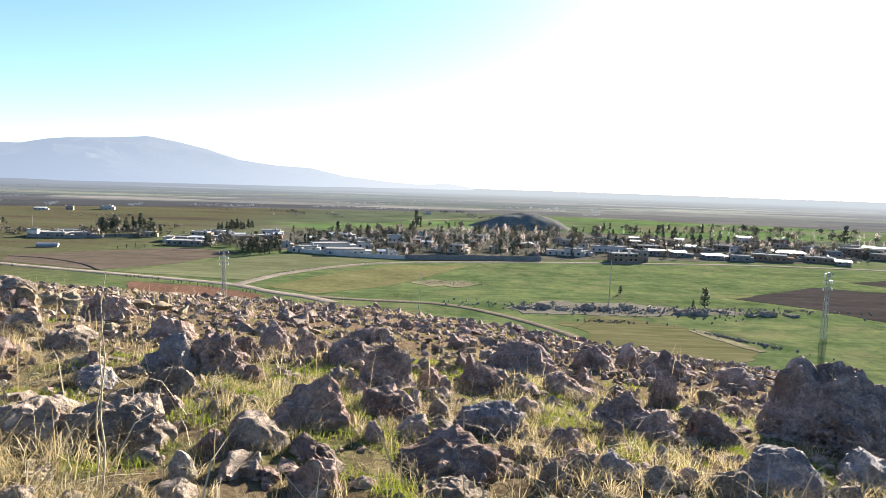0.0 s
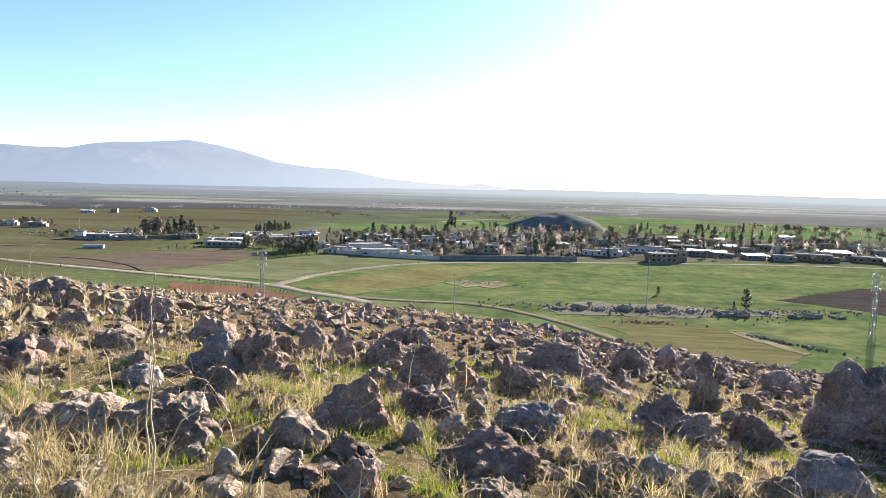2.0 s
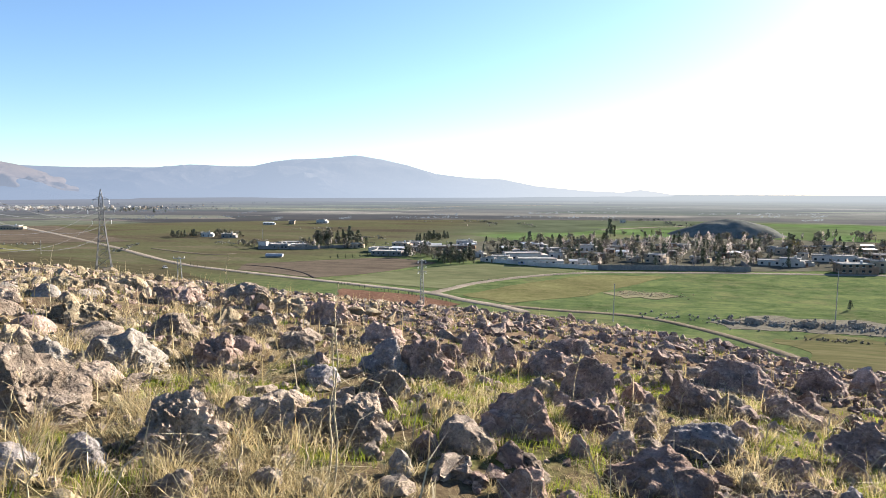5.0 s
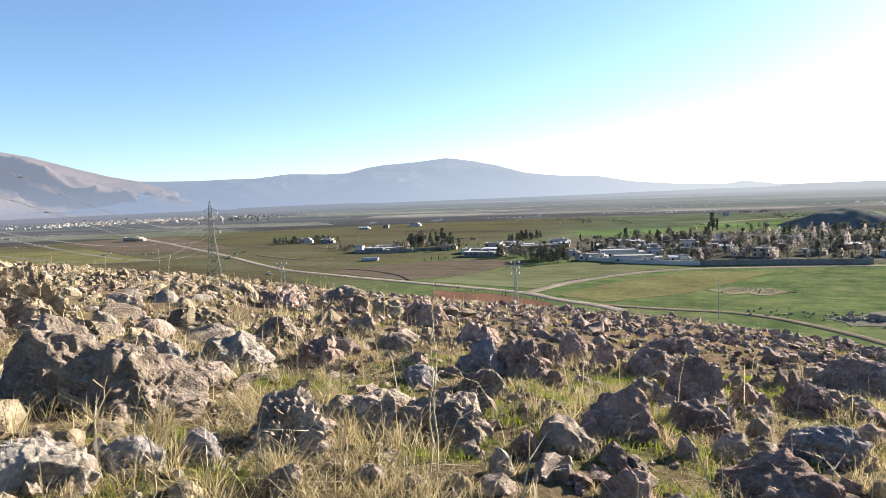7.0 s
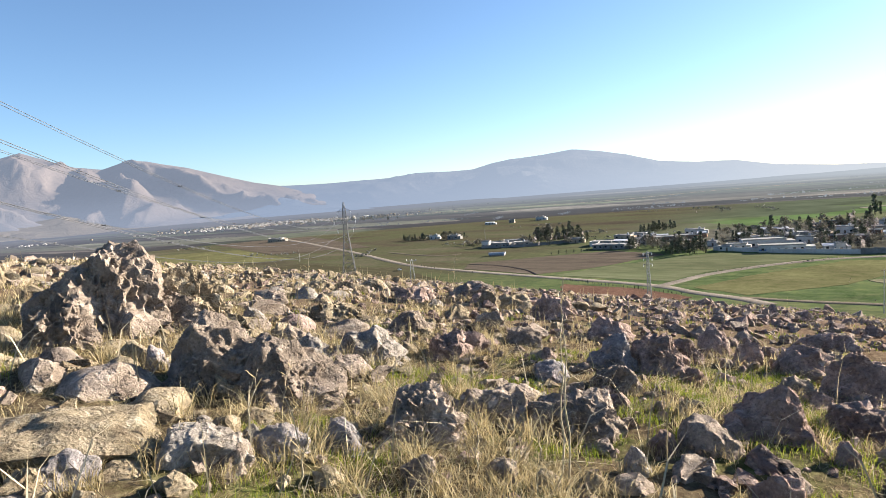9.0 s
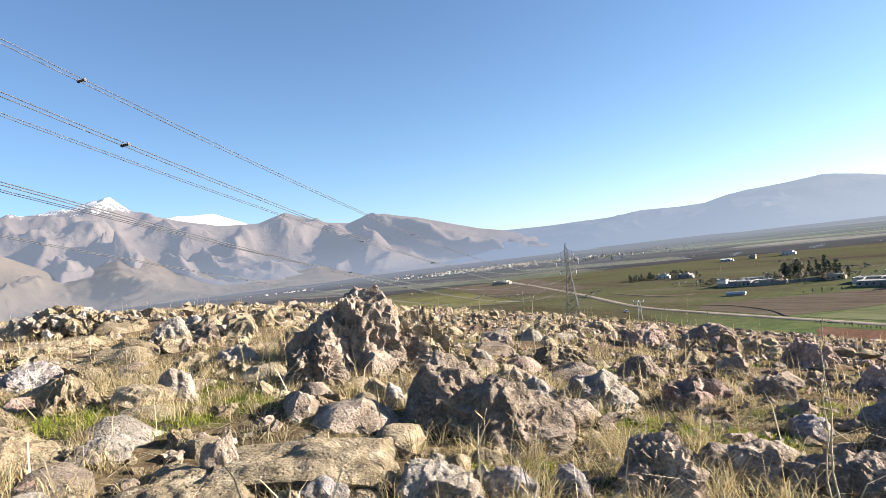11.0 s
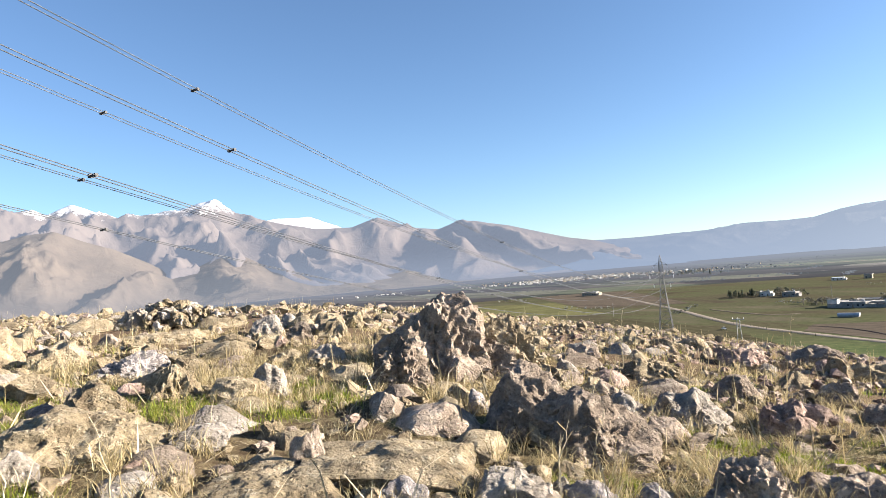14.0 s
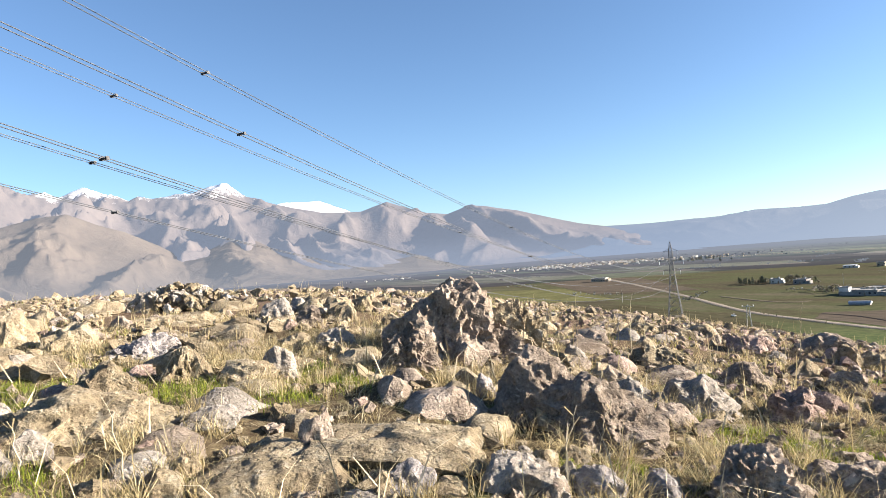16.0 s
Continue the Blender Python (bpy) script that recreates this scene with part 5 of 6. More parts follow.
house(187, 499, 13.8, 9.7, 3.2, "white", "tin")
house(155, 494, 20.1, 11.0, 2.9, "brick", "flat")
house(233, 475, 7.4, 5.2, 3.7, "white", "flat")
house(221, 438, 21.2, 11.0, 4.2, "brick", "flat")
house(198, 431, 12.3, 8.6, 3.7, "grey", "flat")
house(252, 472, 19.4, 11.0, 3.2, "grey", "tin")
house(261, 421, 8.6, 6.0, 2.9, "grey", "tin")
house(312, 484, 27.9, 11.0, 6.0, "brick", "flat")
house(351, 526, 16.4, 11.0, 3.8, "grey", "tin")
house(285, 506, 10.1, 7.1, 4.5, "tan", "flat")
house(219, 505, 14.3, 10.0, 3.8, "brick", "flat")
house(194, 484, 11.3, 7.9, 3.2, "grey", "flat")
house(253, 530, 10.2, 7.1, 3.6, "brick", "flat")
house(255, 437, 17.5, 11.0, 3.5, "brick", "flat")
house(330, 528, 13.5, 9.4, 4.8, "tan", "flat")
house(282, 607, 12.7, 8.9, 3.5, "white", "tin")
house(298, 573, 11.2, 7.8, 4.5, "brick", "flat")
house(286, 476, 10.6, 7.4, 4.3, "grey", "flat")
house(183, 437, 13.9, 9.7, 2.9, "grey", "tin")
house(315, 464, 14.5, 10.2, 4.4, "brick", "flat")
house(-25, 443, 8.5, 5.9, 3.5, "brick", "flat")
house(-3, 431, 9.0, 6.3, 3.0, "tan", "flat")
house(21, 477, 9.9, 7.0, 3.3, "brick", "flat")
house(37, 440, 10.0, 7.0, 3.4, "tan", "flat")
house(54, 470, 9.0, 6.3, 3.3, "brick", "flat")
house(148, 545, 10.8, 7.5, 3.4, "tan", "flat")
house(-461, 741, 12.1, 8.5, 3.0, "white", "tin")
house(-411, 792, 12.4, 8.7, 4.6, "white", "flat")
house(-436, 757, 7.6, 5.3, 4.6, "tan", "flat")
house(-22, 907, 7.1, 5.0, 3.9, "white", "flat")
house(-404, 539, 9.4, 6.5, 4.1, "white", "flat")
house(-375, 533, 11.3, 7.9, 4.0, "grey", "flat")
house(-693, 572, 20.2, 11.0, 4.7, "tan", "flat")


# small houses and sheds packed between the larger ones
for i in range(46):
    hx = hrnd.uniform(-190, 330)
    house(round(hx), round(hrnd.uniform(428, 560) + 0.06 * abs(hx)), hrnd.uniform(5.5, 10.5), hrnd.uniform(5, 8), hrnd.uniform(2.8, 3.8),
          hrnd.choice(("white", "tan", "tan", "brick", "brick", "grey")), hrnd.choice(("flat", "flat", "flat", "tin")))


def boundary_wall(points, h, tone, label):
    """A compound wall of panels between posts."""
    ob = new("boundary_wall")
    tagged(ob, label, "wall", "boundary walls of the village")
    bm = bmesh.new()
    for (x0, y0), (x1, y1) in zip(points, points[1:]):
        a, b = Vector((x0, y0, PLAIN)), Vector((x1, y1, PLAIN))
        ln = (b - a).length
        m = Matrix.Translation(a) @ Matrix.Rotation(math.atan2(b.y - a.y, b.x - a.x), 4, "Z")
        got = box(bm, 0, ln, -0.15, 0.15, -0.3, h)
        got["verts"] += box(bm, 0, ln, -0.22, 0.22, h, h + 0.12)["verts"]
        for i in range(int(ln / 6) + 1):
            got["verts"] += box(bm, i * 6 - 0.25, i * 6 + 0.25, -0.25, 0.25, -0.3, h + 0.3)["verts"]
        bmesh.ops.transform(bm, matrix=m, verts=got["verts"])
    part("wall", bm, PLASTER[tone], ob)


boundary_wall([(-97, 404), (-57, 387), (-22, 381)], 2.3, "white", "long white compound wall along the village edge")
boundary_wall([(-22, 381), (6, 387), (60, 394)], 2.8, "grey", "long grey block wall along the village edge")
boundary_wall([(60, 394), (60, 430)], 2.6, "grey", "grey block wall running into the village")
boundary_wall([(-283, 440), (-247, 444), (-217, 474)], 2.2, "grey", "grey wall round a farm compound")
boundary_wall([(146, 456), (205, 452), (232, 436), (288, 448)], 2.0, "tan", "low tan mud wall by the houses")


# ---- trees ----
def tree_maker(name, kind, h, seed):
    """A tapered trunk with limbs, and a crown of many small clumps with gaps between them."""
    g = random.Random(seed)
    ob = new(name)
    bm = bmesh.new()
    bmesh.ops.create_cone(bm, cap_ends=True, segments=5, radius1=h * 0.024, radius2=h * 0.006, depth=h * 0.85, matrix=Matrix.Translation((0, 0, h * 0.425)))
    tips = []
    for i in range(9 if kind != "cypress" else 3):
        a, z0 = g.uniform(0, 6.3), h * (g.uniform(0.08, 0.6) if kind == "broad" else g.uniform(0.25, 0.7))
        up = {"poplar": 1.8, "pine": 0.25, "cypress": 3, "broad": 0.8, "yellow": 1.6}[kind]
        ln = h * g.uniform(0.14, 0.26) * (1.2 if kind == "broad" else 1)
        d = Vector((math.cos(a), math.sin(a), up)).normalized()
        m = Matrix.Translation(Vector((0, 0, z0)) + d * ln / 2) @ d.to_track_quat("Z", "Y").to_matrix().to_4x4()
        bmesh.ops.create_cone(bm, cap_ends=True, segments=4, radius1=h * 0.009, radius2=h * 0.003, depth=ln, matrix=m)
        tips.append(Vector((0, 0, z0)) + d * ln)
    part("trunk", bm, BARK, ob)
    verts, faces = [], []
    n = {"poplar": 80, "pine": 84, "cypress": 60, "broad": 84, "yellow": 80}[kind]
    for i in range(n):
        u = g.random()
        if kind == "pine":
            z = h * (0.16 + 0.84 * u)
            rad = h * 0.25 * (1 - u) ** 0.7 * (0.7 + 0.5 * abs(math.sin(u * 17 + seed))) + 0.05
        elif kind == "cypress":
            z = h * (0.06 + 0.94 * u)
            rad = h * 0.085 * math.sin(math.pi * min(u * 0.85 + 0.15, 1)) ** 0.6
        elif kind in ("poplar", "yellow"):
            z = h * (0.22 + 0.78 * u)
            rad = h * 0.17 * math.sin(math.pi * (0.12 + 0.85 * u)) ** 0.8
        else:
            t = tips[i % len(tips)]
            c = t + Vector((g.gauss(0, 1), g.gauss(0, 1), g.gauss(0.1, 0.8))) * h * 0.12
            z, rad = None, None
        if z is not None:
            a, q = g.uniform(0, 6.3), math.sqrt(g.random())
            c = Vector((rad * q * math.cos(a), rad * q * math.sin(a), z))
        s = h * (0.052 if kind in ("poplar", "yellow") else 0.10) * g.uniform(0.6, 1.4)
        o = len(verts)
        if kind == "poplar":
            side, tip = Vector((g.uniform(-1, 1), g.uniform(-1, 1), 0)).normalized() * 0.26, Vector((g.uniform(-0.5, 0.5), g.uniform(-0.5, 0.5), 1.3)) * s * 1.6
            verts += [c - side, c + side, c + tip, c + side * 0.5 + tip * 0.5]
        else:
            verts += [c + Vector((g.uniform(-1, 1), g.uniform(-1, 1), g.uniform(-0.8, 0.8))) * s for _ in range(4)]
        faces += [(o, o + 1, o + 2), (o, o + 2, o + 3), (o, o + 3, o + 1), (o + 1, o + 3, o + 2)]
    crown = new("crown", mesh_from("crown", verts, faces, LEAF["pine" if kind == "cypress" else kind], False))
    crown.parent = ob
    return ob


TREE_WORDS = {"pine": ("pine_tree", "dark green pine tree by the village", "dark pines round the village"),
              "cypress": ("cypress_tree", "slim dark green cypress tree among the houses", "cypresses of the village"),
              "poplar": ("poplar_tree", "leafless grey-brown poplar in winter", "bare poplars of the village"),
              "broad": ("garden_tree", "olive-brown garden tree with a loose uneven crown", "garden trees of the village"),
              "yellow": ("poplar_tree", "tall poplar with thin yellow autumn leaves", "yellow poplars of the village")}
stock = {}
trnd = random.Random(31)
for k, (n_, l_, g_) in TREE_WORDS.items():
    stock[k] = [tagged(tree_maker(n_, k, 8.0, 60 + 7 * i + len(k)), l_, "tree", g_) for i in range(3)]
used = set()


def tree(x, y, h, kind):
    i = trnd.randrange(3)
    m = Matrix.Translation((x, y, float(hill(x, y)) - 0.05)) @ Matrix.Rotation(trnd.uniform(0, 6.3), 4, "Z") @ Matrix.Diagonal((h / 8 * trnd.uniform(0.85, 1.2), h / 8 * trnd.uniform(0.85, 1.2), h / 8, 1))
    if (kind, i) in used:
        return copy_thing(stock[kind][i], m)
    used.add((kind, i))
    stock[kind][i].matrix_basis = m
    return stock[kind][i]


def grove(corners, n, kinds, h0, h1):
    """Trees spread over a four-cornered plot."""
    a, b, c, d = [Vector(p) for p in corners]
    for _ in range(n):
        u, v = trnd.random(), trnd.random()
        p = a.lerp(b, u).lerp(d.lerp(c, u), v)
        tree(p.x, p.y, trnd.uniform(h0, h1), trnd.choice(kinds))


grove([(-280, 528), (-243, 544), (-228, 513), (-258, 490)], 36, ['pine', 'pine', 'broad'], 6.9, 11.2)
grove([(-197, 557), (-172, 589), (-165, 564), (-189, 541)], 27, ['pine'], 4.4, 6.9)
grove([(-269, 485), (-222, 504), (-199, 461), (-239, 438)], 24, ['poplar', 'broad', 'pine'], 5.0, 8.8)
grove([(-331, 482), (-305, 482), (-291, 456), (-308, 449)], 12, ['poplar', 'broad'], 3.8, 6.2)
grove([(-129, 412), (-102, 420), (-97, 389), (-118, 383)], 33, ['pine', 'cypress', 'pine', 'broad'], 5.0, 9.4)
grove([(-166, 446), (-143, 463), (-131, 418), (-151, 412)], 24, ['broad', 'poplar', 'pine'], 3.8, 7.5)
grove([(-132, 540), (-45, 601), (-32, 441), (-101, 420)], 86, ['poplar', 'broad', 'pine', 'broad', 'cypress'], 3.6, 8.2)
grove([(-45, 601), (126, 672), (63, 408), (-22, 394)], 270, ['poplar', 'broad', 'poplar', 'poplar', 'pine'], 4.5, 9.5)
grove([(131, 698), (341, 761), (224, 498), (86, 458)], 150, ['poplar', 'broad', 'poplar', 'pine'], 4.5, 9.5)
grove([(323, 720), (493, 724), (321, 469), (214, 476)], 150, ['poplar', 'broad', 'poplar'], 4.5, 9.0)
grove([(-51, 436), (-25, 444), (-22, 394), (-47, 402)], 15, ['broad', 'pine'], 3.8, 7.5)
grove([(60, 540), (330, 580), (330, 432), (70, 412)], 130, ['broad', 'poplar', 'pine', 'broad'], 3.0, 6.5)
tree(-106, 450, 9.7, "cypress")
tree(-98, 460, 7.4, "cypress")
tree(-87, 456, 9.7, "pine")
tree(-85, 523, 9.3, "pine")
tree(-68, 519, 8.2, "cypress")
tree(-64, 548, 6.7, "pine")
tree(-49, 477, 10.1, "broad")
tree(-27, 646, 13.5, "pine")
tree(-23, 648, 11.3, "cypress")
tree(-15, 676, 6.5, "broad")
tree(3, 712, 5.6, "broad")
tree(12, 680, 4.2, "pine")
tree(104, 253, 8.6, "pine")
tree(78, 280, 4.0, "pine")
tree(99, 252, 2.6, "pine")
tree(105, 509, 10.9, "yellow")
tree(107, 509, 9.1, "yellow")
tree(255, 445, 11.7, "poplar")
tree(253, 444, 9.8, "poplar")
tree(367, 593, 13.4, "pine")
tree(195, 493, 12.5, "cypress")
tree(263, 614, 8.2, "poplar")
tree(191, 675, 7.3, "broad")
tree(198, 678, 8.6, "broad")
tree(-201, 768, 5.5, "poplar")
tree(-177, 782, 4.2, "broad")
grove([(-446, 537), (-420, 549), (-404, 530), (-423, 513)], 30, ['pine'], 3.8, 6.2)
grove([(-426, 581), (-376, 559), (-361, 535), (-402, 548)], 24, ['pine', 'broad'], 3.8, 6.2)
grove([(-1168, 1172), (-1047, 1186), (-856, 1029), (-1020, 1039)], 21, ['broad', 'pine'], 5.0, 7.5)
for i in range(9):
    tree(-197 + 31 * i / 8, 391 + 27 * i / 8, trnd.uniform(1.6, 2.6), "pine")

for k in stock:
    for i, spare in enumerate(stock[k]):
        if (k, i) not in used:
            for o in (*spare.children, spare):
                bpy.data.objects.remove(o)

# mound behind the village
mr, mt = np.meshgrid(np.linspace(0, 1, 26), np.linspace(0, 2 * math.pi, 64, endpoint=False), indexing="ij")
mx, my = 82 + 56 * mr.ravel() * np.cos(mt.ravel()), 700 + 48 * mr.ravel() * np.sin(mt.ravel())
mz = 16.5 * np.clip(1 - mr.ravel() ** 1.7, 0, 1) * (1 + 0.2 * (mx - 85) / 62) + 1.6 * vnoise(np.stack([mx, my, 0 * mx], 1), 0.07, 2) * (mr.ravel() < 0.97)
mound = new("mound", mesh_from("mound", np.stack([mx, my, PLAIN - 0.4 + np.maximum(mz, 0)], 1), grid_faces(26, 64, True), MOUND_STONE))
tagged(mound, "low dark scrub-covered mound behind the village", "mound", kind="structure")


# ---- ruins and stone heaps on the plain ----
def heap(name, cx, cy, w, d, n, size, material, label, seed, turn=0.0):
    g = random.Random(seed)
    base = [rock_shape(900 + k, 1.0, 0.8, 0.7, "b", 2) for k in range(6)]
    vs, fs, o = [], [], 0
    for _ in range(n):
        v, f = base[g.randrange(6)]
        u, t = g.gauss(0, 0.33) * w, g.gauss(0, 0.33) * d
        x, y = cx + u * math.cos(turn) - t * math.sin(turn), cy + u * math.sin(turn) + t * math.cos(turn)
        s, a = size * g.uniform(0.5, 1.7), g.uniform(0, 6.3)
        m = np.array([[math.cos(a), -math.sin(a), 0], [math.sin(a), math.cos(a), 0], [0, 0, 1]]) * s
        vs.append(v * np.array([1, 1, g.uniform(0.6, 1.3)]) @ m.T + np.array([x, y, float(hill(x, y)) + s * 0.2]))
        fs.append(f + o)
        o += len(v)
    ob = new(name, mesh_from(name, np.concatenate(vs), np.concatenate(fs), material))
    return tagged(ob, label, "stones", kind="stuff")


heap("stone_heap", 3, 296, 26, 12, 150, 0.42, ROCK["t"], "pale heaps of field stones in the grass", 4)
heap("rubble", 62, 243, 76, 15, 420, 0.6, RUBBLE, "grey rubble of ruined walls", 5, -0.06)
heap("rubble", 118, 249, 64, 8, 220, 0.55, RUBBLE, "grey rubble along the end of the ruins", 6, 0.05)
heap("stone_heap", 93, 200, 26, 2.2, 120, 0.55, ROCK["w"], "pale bank of stones at the field edge", 7, -0.85)
heap("stone_heap", 58, 221, 16, 3, 60, 0.5, ROCK["t"], "pale stones by the track", 9, 0.0)
srnd = random.Random(77)
for i in range(13):
    x, y = 30 + i * 8.5 + srnd.uniform(-2, 2), 243 + srnd.uniform(-4, 4)
    ob = new("ruined_wall")
    tagged(ob, "broken grey dry-stone wall of a ruin", "wall", "ruined walls on the plain")
    w, d, h = srnd.uniform(3, 6), srnd.uniform(2.5, 4.5), srnd.uniform(0.9, 1.8)
    for a, b, c, e in ((-w / 2, w / 2, -d / 2, -d / 2 + 0.6), (-w / 2, w / 2, d / 2 - 0.6, d / 2), (-w / 2, -w / 2 + 0.6, -d / 2 + 0.6, d / 2 - 0.6)):
        bm = bmesh.new()
        got = box(bm, a, b, c, e, -0.3, h * srnd.uniform(0.6, 1.1))
        bmesh.ops.subdivide_edges(bm, edges=bm.edges[:], cuts=4, use_grid_fill=True)
        for v in bm.verts:
            v.co += noise.noise_vector(v.co * 1.3 + Vector((i * 9, 0, 0))) * 0.28
        part("wall", bm, RUBBLE, ob)
    ob.matrix_world = Matrix.Translation((x, y, float(hill(x, y)))) @ Matrix.Rotation(srnd.uniform(0, 3), 4, "Z")


# ---- far town of small white houses ----
def far_town(n, x0, y0, x1, y1, depth, label, seed, z0=0.0, tone="white"):
    g = random.Random(seed)
    bm = bmesh.new()
    for _ in range(n):
        u = g.random()
        x, y = x0 + (x1 - x0) * u + g.gauss(0, depth), y0 + (y1 - y0) * u + g.gauss(0, depth)
        w, h = g.uniform(2.2, 5.5), g.uniform(1.5, 2.8)
        got = box(bm, -w / 2, w / 2, -w / 3, w / 3, 0, h)
        got["verts"] += box(bm, -w / 2 - 0.4, w / 2 + 0.4, -w / 3 - 0.4, w / 3 + 0.4, h, h + 0.4)["verts"]
        bmesh.ops.transform(bm, matrix=Matrix.Translation((x, y, PLAIN + 0.7 + z0)) @ Matrix.Rotation(g.uniform(0, 3), 4, "Z"), verts=got["verts"])
    ob = part("town", bm, PLASTER[tone])
    return tagged(ob, label, "town", kind="stuff")


far_town(200, -1560, 1080, -1150, 1240, 75, "distant town of white houses at the foot of the mountains", 3, 1)
far_town(110, -1480, 930, -1340, 1150, 60, "outskirts of the distant white town", 4)
far_town(170, -1600, 1050, -1100, 1250, 100, "tan houses among the white ones of the distant town", 5, 0.5, "tan")
far_town(140, -1600, 1080, -1080, 1250, 90, "grey houses among the white ones of the distant town", 7, 0.5, "grey")
far_town(24, -1780, 560, -1700, 720, 25, "small far village of white houses", 6)


# ---- hedges along the roads, a car and a shed ----
for i in range(26):
    u = i / 25
    tree(-78 + 50 * u + trnd.uniform(-0.6, 0.6), 312 + 54 * u + trnd.uniform(-0.6, 0.6), trnd.uniform(0.7, 1.3), "broad")
for i in range(34):
    u = i / 33
    tree(-140 + 66 * u, 286 - 31 * u + trnd.uniform(-0.8, 0.8), trnd.uniform(0.7, 1.5), "pine")
for i in range(30):
    u = i / 29
    tree(-330 + 130 * u, 364 - 60 * u + trnd.uniform(-1, 1), trnd.uniform(0.6, 1.3), "pine")


def car(x, y, turn):
    """A small white saloon standing on the road."""
    ob = new("car")
    tagged(ob, "small white car standing on the gravel road", "car")
    bm = bmesh.new()
    box(bm, -2.1, 2.1, -0.85, 0.85, 0.32, 0.92)
    bmesh.ops.bevel(bm, geom=bm.edges[:], offset=0.12, segments=2, affect="EDGES")
    part("body", bm, CARPAINT, ob)
    bm = bmesh.new()
    box(bm, -1.2, 1.0, -0.74, 0.74, 0.88, 1.42)
    for q in bm.verts:
        if q.co.z > 1.2:
            q.co.x *= 0.72
            q.co.y *= 0.86
    bmesh.ops.bevel(bm, geom=bm.edges[:], offset=0.06, segments=2, affect="EDGES")
    part("cabin", bm, PANE, ob, "dark glazed cabin")
    bm = bmesh.new()
    box(bm, -0.85, 0.7, -0.62, 0.62, 1.425, 1.47)
    part("roof", bm, CARPAINT, ob)
    for wx in (-1.3, 1.3):
        for wy in (-0.8, 0.8):
            bm = bmesh.new()
            bmesh.ops.create_cone(bm, cap_ends=True, segments=16, radius1=0.32, radius2=0.32, depth=0.2, matrix=Matrix.Translation((wx, wy, 0.32)) @ Matrix.Rotation(math.pi / 2, 4, "X"))
            part("wheel", bm, RUBBER, ob, "black tyre")
    ob.matrix_world = Matrix.Translation((x, y, PLAIN + 0.18)) @ Matrix.Rotation(turn, 4, "Z")


car(-265, 314, 2.6)

shed = new("shed")
tagged(shed, "low blue-grey tarpaulin shed in the fields", "shed")
bm = bmesh.new()
box(bm, -5.5, 5.5, -2.2, 2.2, -0.3, 1.0)
part("wall", bm, PLASTER["grey"], shed)
bm = bmesh.new()
bmesh.ops.create_cone(bm, cap_ends=True, segments=20, radius1=2.5, radius2=2.5, depth=11.6, matrix=Matrix.Translation((0, 0, 0.6)) @ Matrix.Rotation(math.pi / 2, 4, "Y") @ Matrix.Diagonal((0.75, 1, 1, 1)))
bmesh.ops.bisect_plane(bm, geom=bm.verts[:] + bm.edges[:] + bm.faces[:], plane_co=(0, 0, 1.0), plane_no=(0, 0, -1), clear_outer=True)
part("roof", bm, TARP, shed, "blue-grey tarpaulin roof")
shed.matrix_world = Matrix.Translation((-238, 389, PLAIN)) @ Matrix.Rotation(0.3, 4, "Z")


# ---- power lines ----
def beam(bm, a, b, t):
    a, b = Vector(a), Vector(b)
    d = b - a
    m = Matrix.Translation((a + b) / 2) @ d.to_track_quat("Z", "Y").to_matrix().to_4x4() @ Matrix.Diagonal((t, t, d.length, 1))
    bmesh.ops.create_cube(bm, size=1.0, matrix=m)


def lattice(bm, z0, z1, w0, w1, n, leg, brace):
    """Four tapering legs with crossed braces."""
    c = ((-1, -1), (1, -1), (1, 1), (-1, 1))
    for i in range(n):
        za, zb = z0 + (z1 - z0) * (i / n) ** 0.85, z0 + (z1 - z0) * ((i + 1) / n) ** 0.85
        wa, wb = [w0 + (w1 - w0) * (z - z0) / (z1 - z0) for z in (za, zb)]
        for k in range(4):
            (ax, ay), (bx, by) = c[k], c[(k + 1) % 4]
            beam(bm, (ax * wa, ay * wa, za), (ax * wb, ay * wb, zb), leg)
            beam(bm, (ax * wa, ay * wa, za), (bx * wb, by * wb, zb), brace)
            beam(bm, (bx * wa, by * wa, za), (ax * wb, ay * wb, zb), brace)
            beam(bm, (ax * wb, ay * wb, zb), (bx * wb, by * wb, zb), brace)


LINE_AZ = 39.82
LINE_WAY = Vector((-math.sin(radians(LINE_AZ)), math.cos(radians(LINE_AZ)), 0))
LINE_SIDE = Vector((-math.cos(radians(LINE_AZ)), -math.sin(radians(LINE_AZ)), 0))
ARMS = ((40.8, 3.95), (35.4, 6.4), (30.0, 4.6))      # height, half length


def insulator_string(x, z, n, step, r1, r2):
    """A turned ceramic string: sheds on one core, in one piece."""
    bm, rings = bmesh.new(), []
    for k in range(n):
        for r, dz in ((r2 * 0.7, 0.5), (r2, 0.42), (r1, -0.30), (r2 * 0.7, -0.38)):
            rings.append([bm.verts.new((x + r * math.cos(a * 0.628), r * math.sin(a * 0.628), z - step * (k - dz))) for a in range(10)])
    for lo, hi in zip(rings, rings[1:]):
        for a in range(10):
            bm.faces.new((lo[a], hi[a], hi[(a + 1) % 10], lo[(a + 1) % 10]))
    bm.faces.new(rings[0])
    bm.faces.new(rings[-1][::-1])
    bmesh.ops.recalc_face_normals(bm, faces=bm.faces)
    return bm


